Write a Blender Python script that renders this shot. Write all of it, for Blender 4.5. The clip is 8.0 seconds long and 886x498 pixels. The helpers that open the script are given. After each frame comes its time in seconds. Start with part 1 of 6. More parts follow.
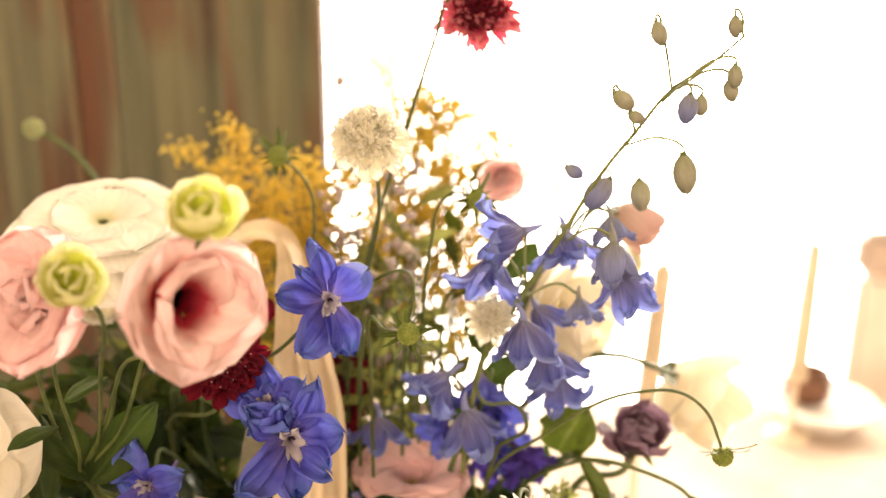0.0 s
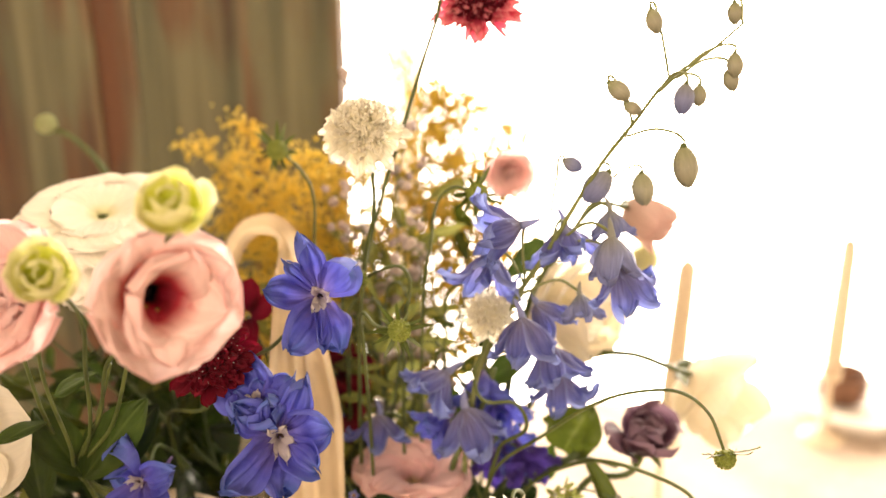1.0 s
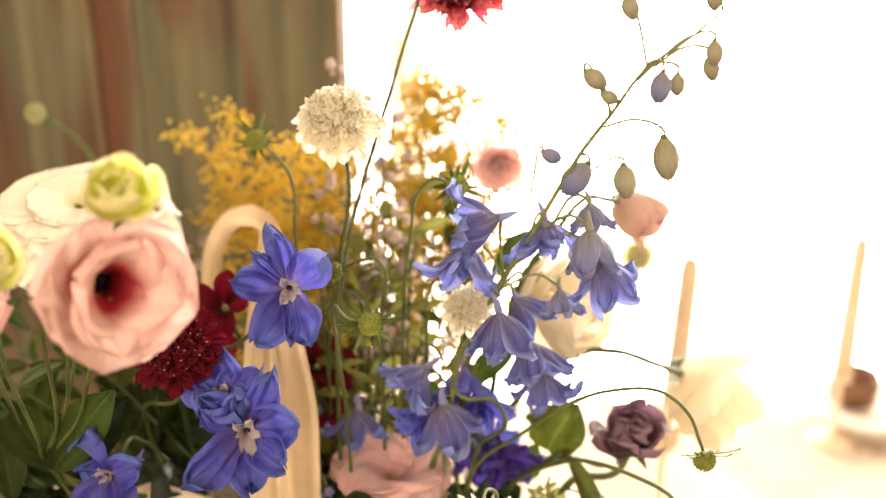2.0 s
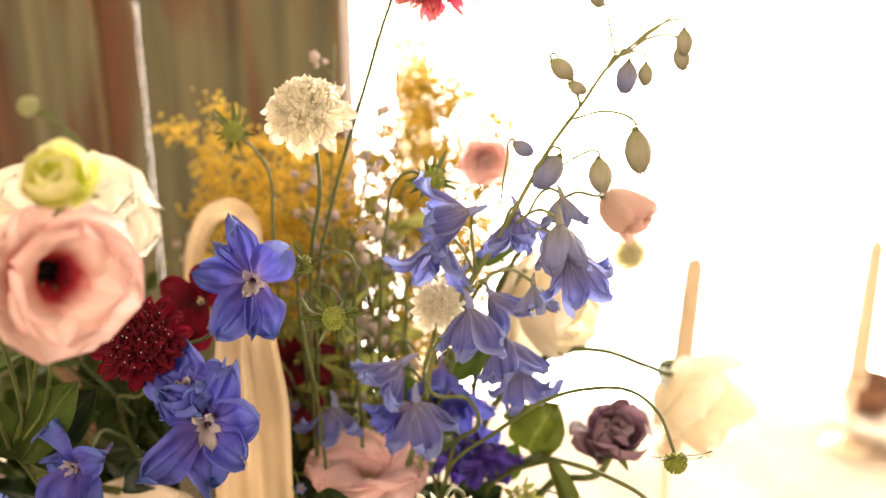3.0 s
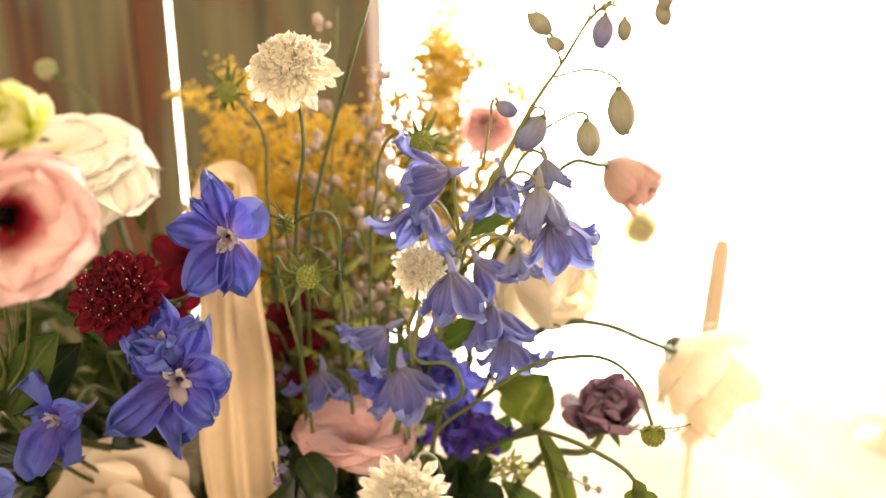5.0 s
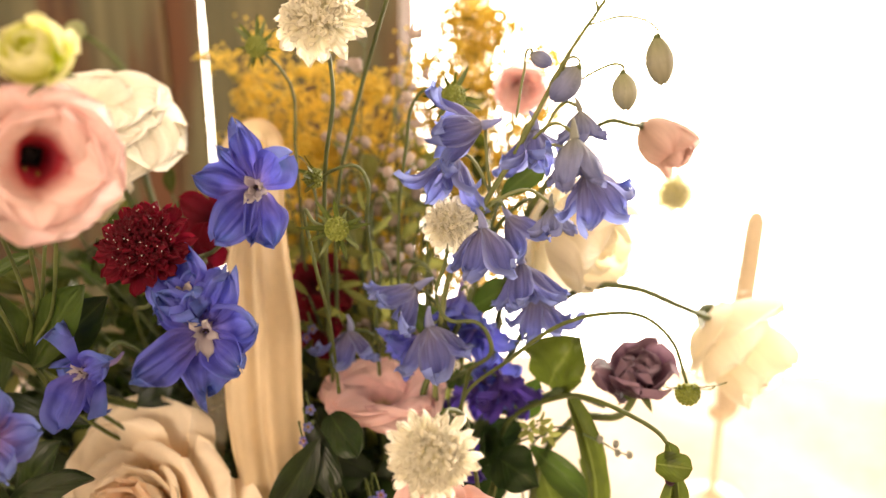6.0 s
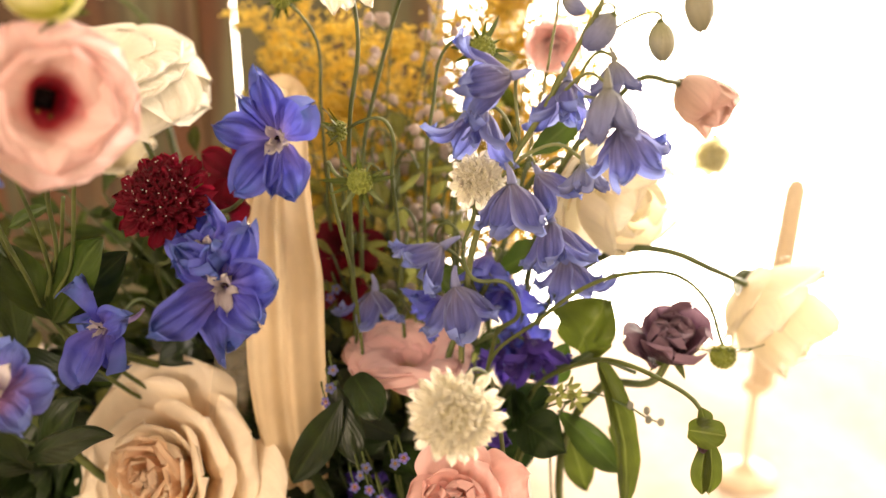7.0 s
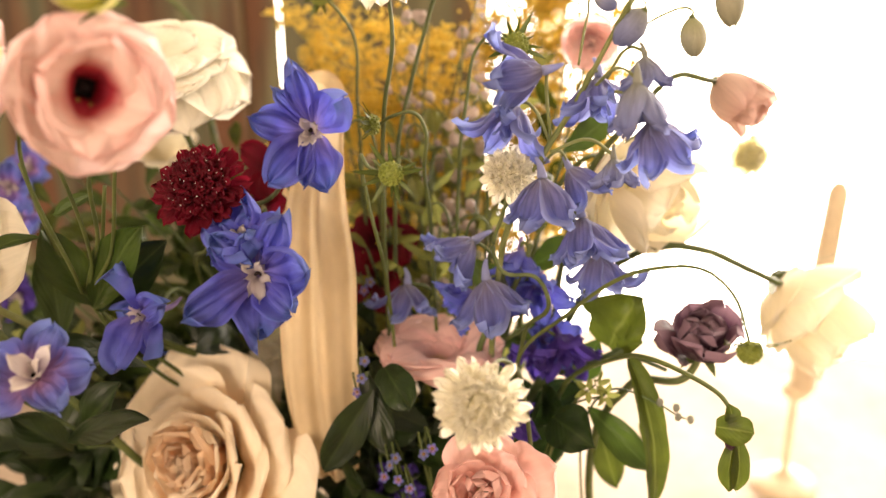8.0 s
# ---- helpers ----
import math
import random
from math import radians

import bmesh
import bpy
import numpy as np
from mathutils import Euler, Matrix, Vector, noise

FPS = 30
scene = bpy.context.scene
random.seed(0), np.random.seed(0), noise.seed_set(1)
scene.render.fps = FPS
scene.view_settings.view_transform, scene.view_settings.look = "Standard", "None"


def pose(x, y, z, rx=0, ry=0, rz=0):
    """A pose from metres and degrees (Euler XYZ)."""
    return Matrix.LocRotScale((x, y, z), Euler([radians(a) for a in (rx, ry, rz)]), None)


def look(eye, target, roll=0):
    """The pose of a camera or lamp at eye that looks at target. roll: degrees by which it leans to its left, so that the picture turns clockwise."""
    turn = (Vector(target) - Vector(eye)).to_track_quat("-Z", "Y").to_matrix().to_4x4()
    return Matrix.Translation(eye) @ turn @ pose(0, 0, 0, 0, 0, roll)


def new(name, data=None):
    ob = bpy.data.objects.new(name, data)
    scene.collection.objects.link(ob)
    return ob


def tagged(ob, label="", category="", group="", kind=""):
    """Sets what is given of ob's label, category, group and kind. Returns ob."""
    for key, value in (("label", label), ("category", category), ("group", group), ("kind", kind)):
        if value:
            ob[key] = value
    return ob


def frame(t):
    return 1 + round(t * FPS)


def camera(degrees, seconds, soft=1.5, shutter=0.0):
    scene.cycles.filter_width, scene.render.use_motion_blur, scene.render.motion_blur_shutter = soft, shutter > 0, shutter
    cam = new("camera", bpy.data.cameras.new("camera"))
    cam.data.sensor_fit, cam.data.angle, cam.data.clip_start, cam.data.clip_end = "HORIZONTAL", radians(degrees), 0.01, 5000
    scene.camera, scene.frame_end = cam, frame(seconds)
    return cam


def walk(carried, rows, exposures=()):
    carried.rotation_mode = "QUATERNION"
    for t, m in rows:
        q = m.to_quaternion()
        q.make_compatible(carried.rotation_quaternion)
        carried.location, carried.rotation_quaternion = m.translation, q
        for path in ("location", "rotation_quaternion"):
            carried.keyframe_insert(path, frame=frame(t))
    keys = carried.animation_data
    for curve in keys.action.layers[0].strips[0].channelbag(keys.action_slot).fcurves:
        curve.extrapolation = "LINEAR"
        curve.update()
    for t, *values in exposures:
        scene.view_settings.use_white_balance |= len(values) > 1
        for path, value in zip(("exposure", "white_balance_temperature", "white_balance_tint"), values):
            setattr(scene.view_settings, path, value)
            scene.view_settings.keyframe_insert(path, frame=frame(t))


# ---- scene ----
cam = camera(48.8, 8.0)
METRES, EYE, TILT, LEAN, TURN = 0.19, 1.38, -18.0, -0.5, 0.0
ROWS = [
    (0.0, 0.0, 0.0, 0.0, -0.0, 0.0, 0.0),
    (0.5, 0.0292, 0.0015, -0.0076, 0.74, -0.04, 0.34),
    (1.0, 0.1416, 0.0593, -0.0041, 2.72, -0.2, -0.08),
    (1.5, 0.2056, 0.103, -0.0078, 3.45, -0.35, -0.39),
    (3.0, 0.4328, 0.1939, -0.0328, 6.05, -0.33, -1.16),
    (3.5, 0.5119, 0.2443, -0.0349, 6.98, -0.34, -1.42),
    (4.0, 0.5706, 0.2747, -0.0395, 8.14, -0.34, -1.75),
    (5.5, 0.6493, 0.2802, -0.1347, 10.47, -1.6, -2.81),
    (6.0, 0.6265, 0.3193, -0.179, 11.34, -1.98, -3.08),
    (6.5, 0.6235, 0.3633, -0.2195, 12.24, -3.15, -3.34),
    (7.0, 0.6295, 0.4012, -0.2338, 13.3, -3.44, -3.62),
    (7.5, 0.646, 0.4028, -0.2435, 14.64, -3.41, -3.85),
    (8.0, 0.6805, 0.3823, -0.2603, 16.1, -3.34, -4.28),
]
walk(cam, [(t, pose(0, 0, EYE, TILT, LEAN, TURN) @ pose(METRES * x, METRES * y, METRES * z, 90 + pitch, roll, yaw)) for t, x, y, z, yaw, pitch, roll in ROWS],
     [(0.0, 0.0, 7050, 18), (8.0, 0.0, 7050, 18)])

# ---- lens: shallow depth of field, focused on the middle of the bouquet ----
cam.data.dof.use_dof = True
cam.data.dof.focus_distance = 0.47
cam.data.dof.aperture_fstop = 4.3

# ---- world and lights ----
world = bpy.data.worlds.new("sky")
scene.world = world
world.use_nodes = True
wn = world.node_tree.nodes
sky = wn.new("ShaderNodeTexSky")
sky.sky_type = 'NISHITA'
sky.sun_disc = False
sky.sun_elevation = radians(32)
sky.sun_rotation = radians(20)
world.node_tree.links.new(sky.outputs[0], wn["Background"].inputs[0])
wn["Background"].inputs[1].default_value = 0.12


def area_lamp(name, at, target, size_x, size_y, watts, colour):
    data = bpy.data.lights.new(name, "AREA")
    data.shape, data.size, data.size_y = "RECTANGLE", size_x, size_y
    data.energy, data.color = watts, colour
    ob = new(name, data)
    ob.matrix_world = look(at, target)
    return tagged(ob, "unseen fill lamp added behind the camera", "window light", kind="structure")


# fill lamp added behind the camera to brighten the fronts of the flowers
area_lamp("fill_light_near", (-0.6, -2.3, 1.9), (0.0, 0.6, 1.0), 1.4, 1.0, 88, (1.0, 0.81, 0.59))

# ---- materials ----


def material(name):
    m = bpy.data.materials.new(name)
    m.use_nodes = True
    nt = m.node_tree
    return m, nt, nt.nodes["Principled BSDF"], nt.nodes["Material Output"]


def node(nt, kind, links=(), **values):
    n = nt.nodes.new(kind)
    for key, value in values.items():
        if key == "operation":
            n.operation = value
        elif key == "blend_type":
            n.blend_type = value
        elif key == "data_type":
            n.data_type = value
        elif key == "wave_type":
            n.wave_type = value
        elif key == "bands_direction":
            n.bands_direction = value
    for slot, src in links:
        if hasattr(src, "is_output"):
            nt.links.new(src, n.inputs[slot])
        else:
            n.inputs[slot].default_value = src
    return n


def ramp(nt, fac, stops):
    n = nt.nodes.new("ShaderNodeValToRGB")
    while len(n.color_ramp.elements) < len(stops):
        n.color_ramp.elements.new(0.5)
    for e, (p, c) in zip(n.color_ramp.elements, stops):
        e.position, e.color = p, (*c, 1) if len(c) == 3 else c
    nt.links.new(fac, n.inputs[0])
    return n


def mix(nt, fac, a, b, blend="MIX"):
    n = node(nt, "ShaderNodeMix", data_type="RGBA", blend_type=blend)
    for slot, src in ((0, fac), (6, a), (7, b)):
        if hasattr(src, "is_output"):
            nt.links.new(src, n.inputs[slot])
        else:
            n.inputs[slot].default_value = src if slot == 0 or len(src) == 4 else (*src, 1)
    return n.outputs[2]


def petal_material(name, stops, edge=None, edge_amount=0.0, through_light=0.5, vein=0.18, veins=26.0, rough=0.55, mottling=0.12, rim_at=0.9):
    """Petals: colour runs from base (0) to tip (1), fine lengthwise veins, light that shines through."""
    m, nt, bsdf, out = material(name)
    uv = node(nt, "ShaderNodeUVMap")
    sep = node(nt, "ShaderNodeSeparateXYZ", [(0, uv.outputs[0])])
    geo = node(nt, "ShaderNodeTexCoord")
    cloud = node(nt, "ShaderNodeTexNoise", [(0, geo.outputs[3]), (2, 90.0), (3, 3.0)])
    wob = node(nt, "ShaderNodeMath", [(0, cloud.outputs[0]), (1, -0.5)], operation="ADD")
    wob2 = node(nt, "ShaderNodeMath", [(0, wob.outputs[0]), (1, mottling)], operation="MULTIPLY")
    along = node(nt, "ShaderNodeMath", [(0, sep.outputs[1]), (1, wob2.outputs[0])], operation="ADD")
    col = ramp(nt, along.outputs[0], stops).outputs[0]
    # veins: noise stretched along the petal
    stretch = node(nt, "ShaderNodeVectorMath", [(0, uv.outputs[0]), (1, (veins, 1.6, 1.0))], operation="MULTIPLY")
    lines = node(nt, "ShaderNodeTexNoise", [(0, stretch.outputs[0]), (2, 1.0), (3, 4.0)])
    shade = ramp(nt, lines.outputs[0], [(0.3, (1 - vein,) * 3), (0.7, (1.0,) * 3)]).outputs[0]
    col = mix(nt, 1.0, col, shade, "MULTIPLY")
    blot = node(nt, "ShaderNodeTexNoise", [(0, geo.outputs[3]), (2, 38.0), (3, 4.0)])
    col = mix(nt, 1.0, col, ramp(nt, blot.outputs[0], [(0.3, (0.93, 0.93, 0.93)), (0.65, (1.0, 1.0, 1.0))]).outputs[0], "MULTIPLY")
    info = node(nt, "ShaderNodeObjectInfo")
    hue = node(nt, "ShaderNodeMapRange", [(0, info.outputs["Random"]), (3, 0.92), (4, 1.06)])
    col = mix(nt, 1.0, col, mix(nt, 0.0, node(nt, "ShaderNodeCombineXYZ", [(0, hue.outputs[0]), (1, hue.outputs[0]), (2, hue.outputs[0])]).outputs[0], (1, 1, 1)), "MULTIPLY")
    if edge:
        side = node(nt, "ShaderNodeMath", [(0, sep.outputs[0]), (1, 2.0)], operation="MULTIPLY")
        side = node(nt, "ShaderNodeMath", [(0, side.outputs[0]), (1, 1.0)], operation="SUBTRACT")
        side = node(nt, "ShaderNodeMath", [(0, side.outputs[0])], operation="ABSOLUTE")
        far = node(nt, "ShaderNodeMath", [(0, side.outputs[0]), (1, along.outputs[0])], operation="MAXIMUM")
        rim = ramp(nt, far.outputs[0], [(rim_at - 0.2, (0, 0, 0)), (rim_at + 0.08, (edge_amount,) * 3)]).outputs[0]
        col = mix(nt, rim, col, edge)
    nt.links.new(col, bsdf.inputs["Base Color"])
    bsdf.inputs["Roughness"].default_value = rough
    bsdf.inputs["Specular IOR Level"].default_value = 0.25
    bsdf.inputs["Sheen Weight"].default_value = 0.03
    crinkle = node(nt, "ShaderNodeTexNoise", [(0, geo.outputs[3]), (2, 260.0), (3, 3.0)])
    relief = node(nt, "ShaderNodeMath", [(0, lines.outputs[0]), (1, crinkle.outputs[0])], operation="ADD")
    bump = node(nt, "ShaderNodeBump", [("Strength", 0.55), ("Distance", 0.0011), ("Height", relief.outputs[0])])
    nt.links.new(bump.outputs[0], bsdf.inputs["Normal"])
    tr = node(nt, "ShaderNodeBsdfTranslucent", [(0, col)])
    blend = node(nt, "ShaderNodeMixShader", [(0, through_light), (1, bsdf.outputs[0]), (2, tr.outputs[0])])
    nt.links.new(blend.outputs[0], out.inputs[0])
    return m


def leaf_material(name, dark, light, rib, through_light=0.3, rough=0.45):
    m, nt, bsdf, out = material(name)
    uv = node(nt, "ShaderNodeUVMap")
    sep = node(nt, "ShaderNodeSeparateXYZ", [(0, uv.outputs[0])])
    geo = node(nt, "ShaderNodeTexCoord")
    cloud = node(nt, "ShaderNodeTexNoise", [(0, geo.outputs[3]), (2, 60.0), (3, 5.0)])
    col = ramp(nt, cloud.outputs[0], [(0.3, dark), (0.72, light)]).outputs[0]
    side = node(nt, "ShaderNodeMath", [(0, sep.outputs[0]), (1, 0.5)], operation="SUBTRACT")
    side = node(nt, "ShaderNodeMath", [(0, side.outputs[0])], operation="ABSOLUTE")
    mid = ramp(nt, side.outputs[0], [(0.012, (0.8, 0.8, 0.8)), (0.05, (0, 0, 0))]).outputs[0]
    # side veins run from the rib towards the tip
    slant = node(nt, "ShaderNodeMath", [(0, side.outputs[0]), (1, 1.3)], operation="MULTIPLY")
    run = node(nt, "ShaderNodeMath", [(0, sep.outputs[1]), (1, slant.outputs[0])], operation="SUBTRACT")
    beat = node(nt, "ShaderNodeMath", [(0, run.outputs[0]), (1, 38.0)], operation="MULTIPLY")
    beat = node(nt, "ShaderNodeMath", [(0, beat.outputs[0])], operation="SINE")
    lat = ramp(nt, beat.outputs[0], [(0.80, (0, 0, 0)), (1.0, (0.09, 0.09, 0.09))]).outputs[0]
    col = mix(nt, lat, col, rib)
    col = mix(nt, mid, col, rib)
    info = node(nt, "ShaderNodeObjectInfo")
    hue = node(nt, "ShaderNodeMapRange", [(0, info.outputs["Random"]), (3, 0.7), (4, 1.25)])
    col = mix(nt, 1.0, col, node(nt, "ShaderNodeCombineXYZ", [(0, hue.outputs[0]), (1, hue.outputs[0]), (2, hue.outputs[0])]).outputs[0], "MULTIPLY")
    nt.links.new(col, bsdf.inputs["Base Color"])
    bsdf.inputs["Roughness"].default_value = rough
    bsdf.inputs["Specular IOR Level"].default_value = 0.34
    bump = node(nt, "ShaderNodeBump", [("Strength", 0.14), ("Distance", 0.0006), ("Height", beat.outputs[0])])
    nt.links.new(bump.outputs[0], bsdf.inputs["Normal"])
    tr = node(nt, "ShaderNodeBsdfTranslucent", [(0, mix(nt, 0.5, col, light))])
    blend = node(nt, "ShaderNodeMixShader", [(0, through_light), (1, bsdf.outputs[0]), (2, tr.outputs[0])])
    nt.links.new(blend.outputs[0], out.inputs[0])
    return m


def plain_material(name, a, b, scale=40.0, rough=0.6, bump_by=0.3, through_light=0.0, stretch=(1, 1, 1), metal=0.0):
    """Two tones mottled by noise at two scales, with fine relief."""
    m, nt, bsdf, out = material(name)
    geo = node(nt, "ShaderNodeTexCoord")
    st = node(nt, "ShaderNodeVectorMath", [(0, geo.outputs[3]), (1, stretch)], operation="MULTIPLY")
    big = node(nt, "ShaderNodeTexNoise", [(0, st.outputs[0]), (2, scale), (3, 6.0)])
    fine = node(nt, "ShaderNodeTexNoise", [(0, st.outputs[0]), (2, scale * 9), (3, 3.0)])
    col = ramp(nt, big.outputs[0], [(0.3, a), (0.7, b)]).outputs[0]
    col = mix(nt, 0.5, col, mix(nt, 1.0, col, ramp(nt, fine.outputs[0], [(0.3, (0.75,) * 3), (0.7, (1.05,) * 3)]).outputs[0], "MULTIPLY"))
    nt.links.new(col, bsdf.inputs["Base Color"])
    bsdf.inputs["Roughness"].default_value = rough
    bsdf.inputs["Metallic"].default_value = metal
    bump = node(nt, "ShaderNodeBump", [("Strength", bump_by), ("Distance", 0.001), ("Height", fine.outputs[0])])
    nt.links.new(bump.outputs[0], bsdf.inputs["Normal"])
    if through_light:
        tr = node(nt, "ShaderNodeBsdfTranslucent", [(0, col)])
        blend = node(nt, "ShaderNodeMixShader", [(0, through_light), (1, bsdf.outputs[0]), (2, tr.outputs[0])])
        nt.links.new(blend.outputs[0], out.inputs[0])
    return m


def sheer_material(name, colour):
    m, nt, bsdf, out = material(name)
    geo = node(nt, "ShaderNodeTexCoord")
    big = node(nt, "ShaderNodeTexNoise", [(0, geo.outputs[3]), (2, 60.0), (3, 5.0)])
    col = mix(nt, big.outputs[0], colour, tuple(c * 1.15 for c in colour))
    nt.links.new(col, bsdf.inputs["Base Color"])
    tr = node(nt, "ShaderNodeBsdfTranslucent", [(0, col)])
    cloth = node(nt, "ShaderNodeMixShader", [(0, 0.5), (1, bsdf.outputs[0]), (2, tr.outputs[0])])
    clear = node(nt, "ShaderNodeBsdfTransparent")
    blend = node(nt, "ShaderNodeMixShader", [(0, 0.26), (1, clear.outputs[0]), (2, cloth.outputs[0])])
    nt.links.new(blend.outputs[0], out.inputs[0])
    return m


def weathered_wood():
    """Old painted shutter: brown boards with worn grey-green paint in upright streaks."""
    m, nt, bsdf, out = material("weathered_wood")
    geo = node(nt, "ShaderNodeTexCoord")
    info = node(nt, "ShaderNodeObjectInfo")
    shift = node(nt, "ShaderNodeMath", [(0, info.outputs["Random"]), (1, 7.0)], operation="MULTIPLY")
    move = node(nt, "ShaderNodeVectorMath", [(0, geo.outputs[3]), (1, shift.outputs[0])], operation="ADD")
    grain_at = node(nt, "ShaderNodeVectorMath", [(0, move.outputs[0]), (1, (60.0, 60.0, 2.2))], operation="MULTIPLY")
    patch_at = node(nt, "ShaderNodeVectorMath", [(0, move.outputs[0]), (1, (16.0, 16.0, 3.2))], operation="MULTIPLY")
    grain = node(nt, "ShaderNodeTexNoise", [(0, grain_at.outputs[0]), (2, 1.0), (3, 5.0)])
    patch = node(nt, "ShaderNodeTexNoise", [(0, patch_at.outputs[0]), (2, 1.0), (3, 4.0)])
    wood = ramp(nt, grain.outputs[0], [(0.25, (0.026, 0.013, 0.006)), (0.5, (0.085, 0.047, 0.022)), (0.78, (0.17, 0.10, 0.052))]).outputs[0]
    paint = ramp(nt, grain.outputs[0], [(0.3, (0.050, 0.056, 0.030)), (0.7, (0.15, 0.142, 0.076))]).outputs[0]
    rust = ramp(nt, patch.outputs[0], [(0.36, (1, 1, 1)), (0.44, (0, 0, 0))]).outputs[0]
    keep = ramp(nt, patch.outputs[0], [(0.47, (0, 0, 0)), (0.57, (0.9, 0.9, 0.9))]).outputs[0]
    col = mix(nt, keep, wood, paint)
    col = mix(nt, rust, col, (0.10, 0.038, 0.014))
    nt.links.new(col, bsdf.inputs["Base Color"])
    bsdf.inputs["Roughness"].default_value = 0.75
    bump = node(nt, "ShaderNodeBump", [("Strength", 0.6), ("Distance", 0.002), ("Height", grain.outputs[0])])
    nt.links.new(bump.outputs[0], bsdf.inputs["Normal"])
    return m


def glowing(name, colour, strength):
    m, nt, bsdf, out = material(name)
    em = node(nt, "ShaderNodeEmission", [(0, (*colour, 1)), (1, strength)])
    nt.links.new(em.outputs[0], out.inputs[0])
    return m


PINK = petal_material("pink_lisianthus_petal", [(0.0, (0.012, 0.003, 0.005)), (0.16, (0.025, 0.004, 0.008)), (0.25, (0.42, 0.012, 0.045)), (0.46, (0.70, 0.08, 0.12)), (0.64, (0.90, 0.58, 0.53)), (0.76, (0.93, 0.77, 0.72)), (1.0, (0.93, 0.77, 0.73))], (0.90, 0.56, 0.54), 0.45, vein=0.10, rim_at=0.95)
PINK_SOFT = petal_material("soft_pink_petal", [(0.0, (0.70, 0.58, 0.25)), (0.2, (0.80, 0.50, 0.48)), (0.6, (0.89, 0.65, 0.62)), (1.0, (0.91, 0.71, 0.67))], (0.88, 0.50, 0.50), 0.35, vein=0.10)
PEACH = petal_material("peach_pink_petal", [(0.0, (0.75, 0.50, 0.30)), (0.35, (0.88, 0.54, 0.48)), (1.0, (0.90, 0.60, 0.56))], vein=0.06)
CREAM = petal_material("cream_rose_petal", [(0.0, (0.84, 0.50, 0.26)), (0.35, (0.90, 0.66, 0.42)), (0.7, (0.95, 0.83, 0.65)), (1.0, (0.95, 0.85, 0.69))], vein=0.05, through_light=0.35)
CREAM_HEART = petal_material("peach_heart_petal", [(0.0, (0.90, 0.48, 0.26)), (0.5, (0.94, 0.66, 0.44)), (1.0, (0.96, 0.80, 0.62))], vein=0.08, through_light=0.66)
GLOW_PALE = petal_material("pale_yellow_petal", [(0.0, (0.90, 0.87, 0.58)), (1.0, (0.96, 0.94, 0.78))], vein=0.05, through_light=0.75)
IVORY_PLEAT = petal_material("crinkled_ivory_petal", [(0.0, (0.66, 0.66, 0.34)), (0.3, (0.90, 0.85, 0.68)), (1.0, (0.95, 0.91, 0.80))], vein=0.08, veins=40, through_light=0.2)
IVORY = petal_material("ivory_petal", [(0.0, (0.78, 0.76, 0.46)), (0.10, (0.90, 0.84, 0.68)), (1.0, (0.93, 0.88, 0.75))], vein=0.08, veins=34, through_light=0.6)
WHITE = petal_material("white_scabiosa_petal", [(0.0, (0.86, 0.82, 0.56)), (0.35, (0.91, 0.87, 0.70)), (1.0, (0.93, 0.90, 0.78))], vein=0.06, veins=12, through_light=0.58)
GREEN_BUD = petal_material("green_bud_petal", [(0.0, (0.54, 0.60, 0.09)), (0.5, (0.68, 0.71, 0.17)), (1.0, (0.83, 0.81, 0.40))], (0.88, 0.85, 0.60), 0.6, vein=0.12)
BLUE = petal_material("blue_delphinium_petal", [(0.0, (0.34, 0.26, 0.56)), (0.25, (0.16, 0.14, 0.55)), (0.55, (0.100, 0.108, 0.58)), (0.85, (0.15, 0.18, 0.68)), (1.0, (0.11, 0.18, 0.58))], vein=0.30, veins=9, mottling=0.5, through_light=0.40)
BLUE_PALE = petal_material("pale_blue_bell_petal", [(0.0, (0.36, 0.34, 0.44)), (0.35, (0.25, 0.25, 0.52)), (0.75, (0.16, 0.19, 0.58)), (1.0, (0.16, 0.24, 0.64))], (0.38, 0.44, 0.76), 0.5, vein=0.42, veins=12, mottling=0.4, through_light=0.55, rim_at=0.97)
BLUE_LILAC = petal_material("lilac_blue_petal", [(0.0, (0.55, 0.30, 0.50)), (0.35, (0.36, 0.22, 0.52)), (0.65, (0.16, 0.18, 0.62)), (1.0, (0.20, 0.28, 0.70))], vein=0.2, veins=18)
VIOLET = petal_material("violet_petal", [(0.0, (0.10, 0.05, 0.25)), (1.0, (0.10, 0.06, 0.42))], vein=0.25)
BEE = petal_material("pale_bee_petal", [(0.0, (0.30, 0.24, 0.42)), (0.35, (0.74, 0.66, 0.66)), (1.0, (0.88, 0.82, 0.76))], vein=0.1)
BUD_GREY = petal_material("grey_green_bud_petal", [(0.0, (0.28, 0.30, 0.15)), (0.5, (0.34, 0.33, 0.24)), (1.0, (0.22, 0.22, 0.14))], vein=0.25, veins=6, through_light=0.14)
BUD_LILAC = petal_material("lilac_bud_petal", [(0.0, (0.34, 0.35, 0.30)), (0.5, (0.29, 0.32, 0.52)), (1.0, (0.20, 0.23, 0.48))], vein=0.32, veins=6, through_light=0.38)
BURGUNDY = petal_material("burgundy_petal", [(0.0, (0.07, 0.002, 0.010)), (1.0, (0.20, 0.003, 0.018))], vein=0.2)
CRIMSON = petal_material("crimson_petal", [(0.0, (0.16, 0.01, 0.02)), (0.4, (0.52, 0.04, 0.09)), (1.0, (0.72, 0.13, 0.18))], (0.85, 0.40, 0.40), 0.4, vein=0.2)
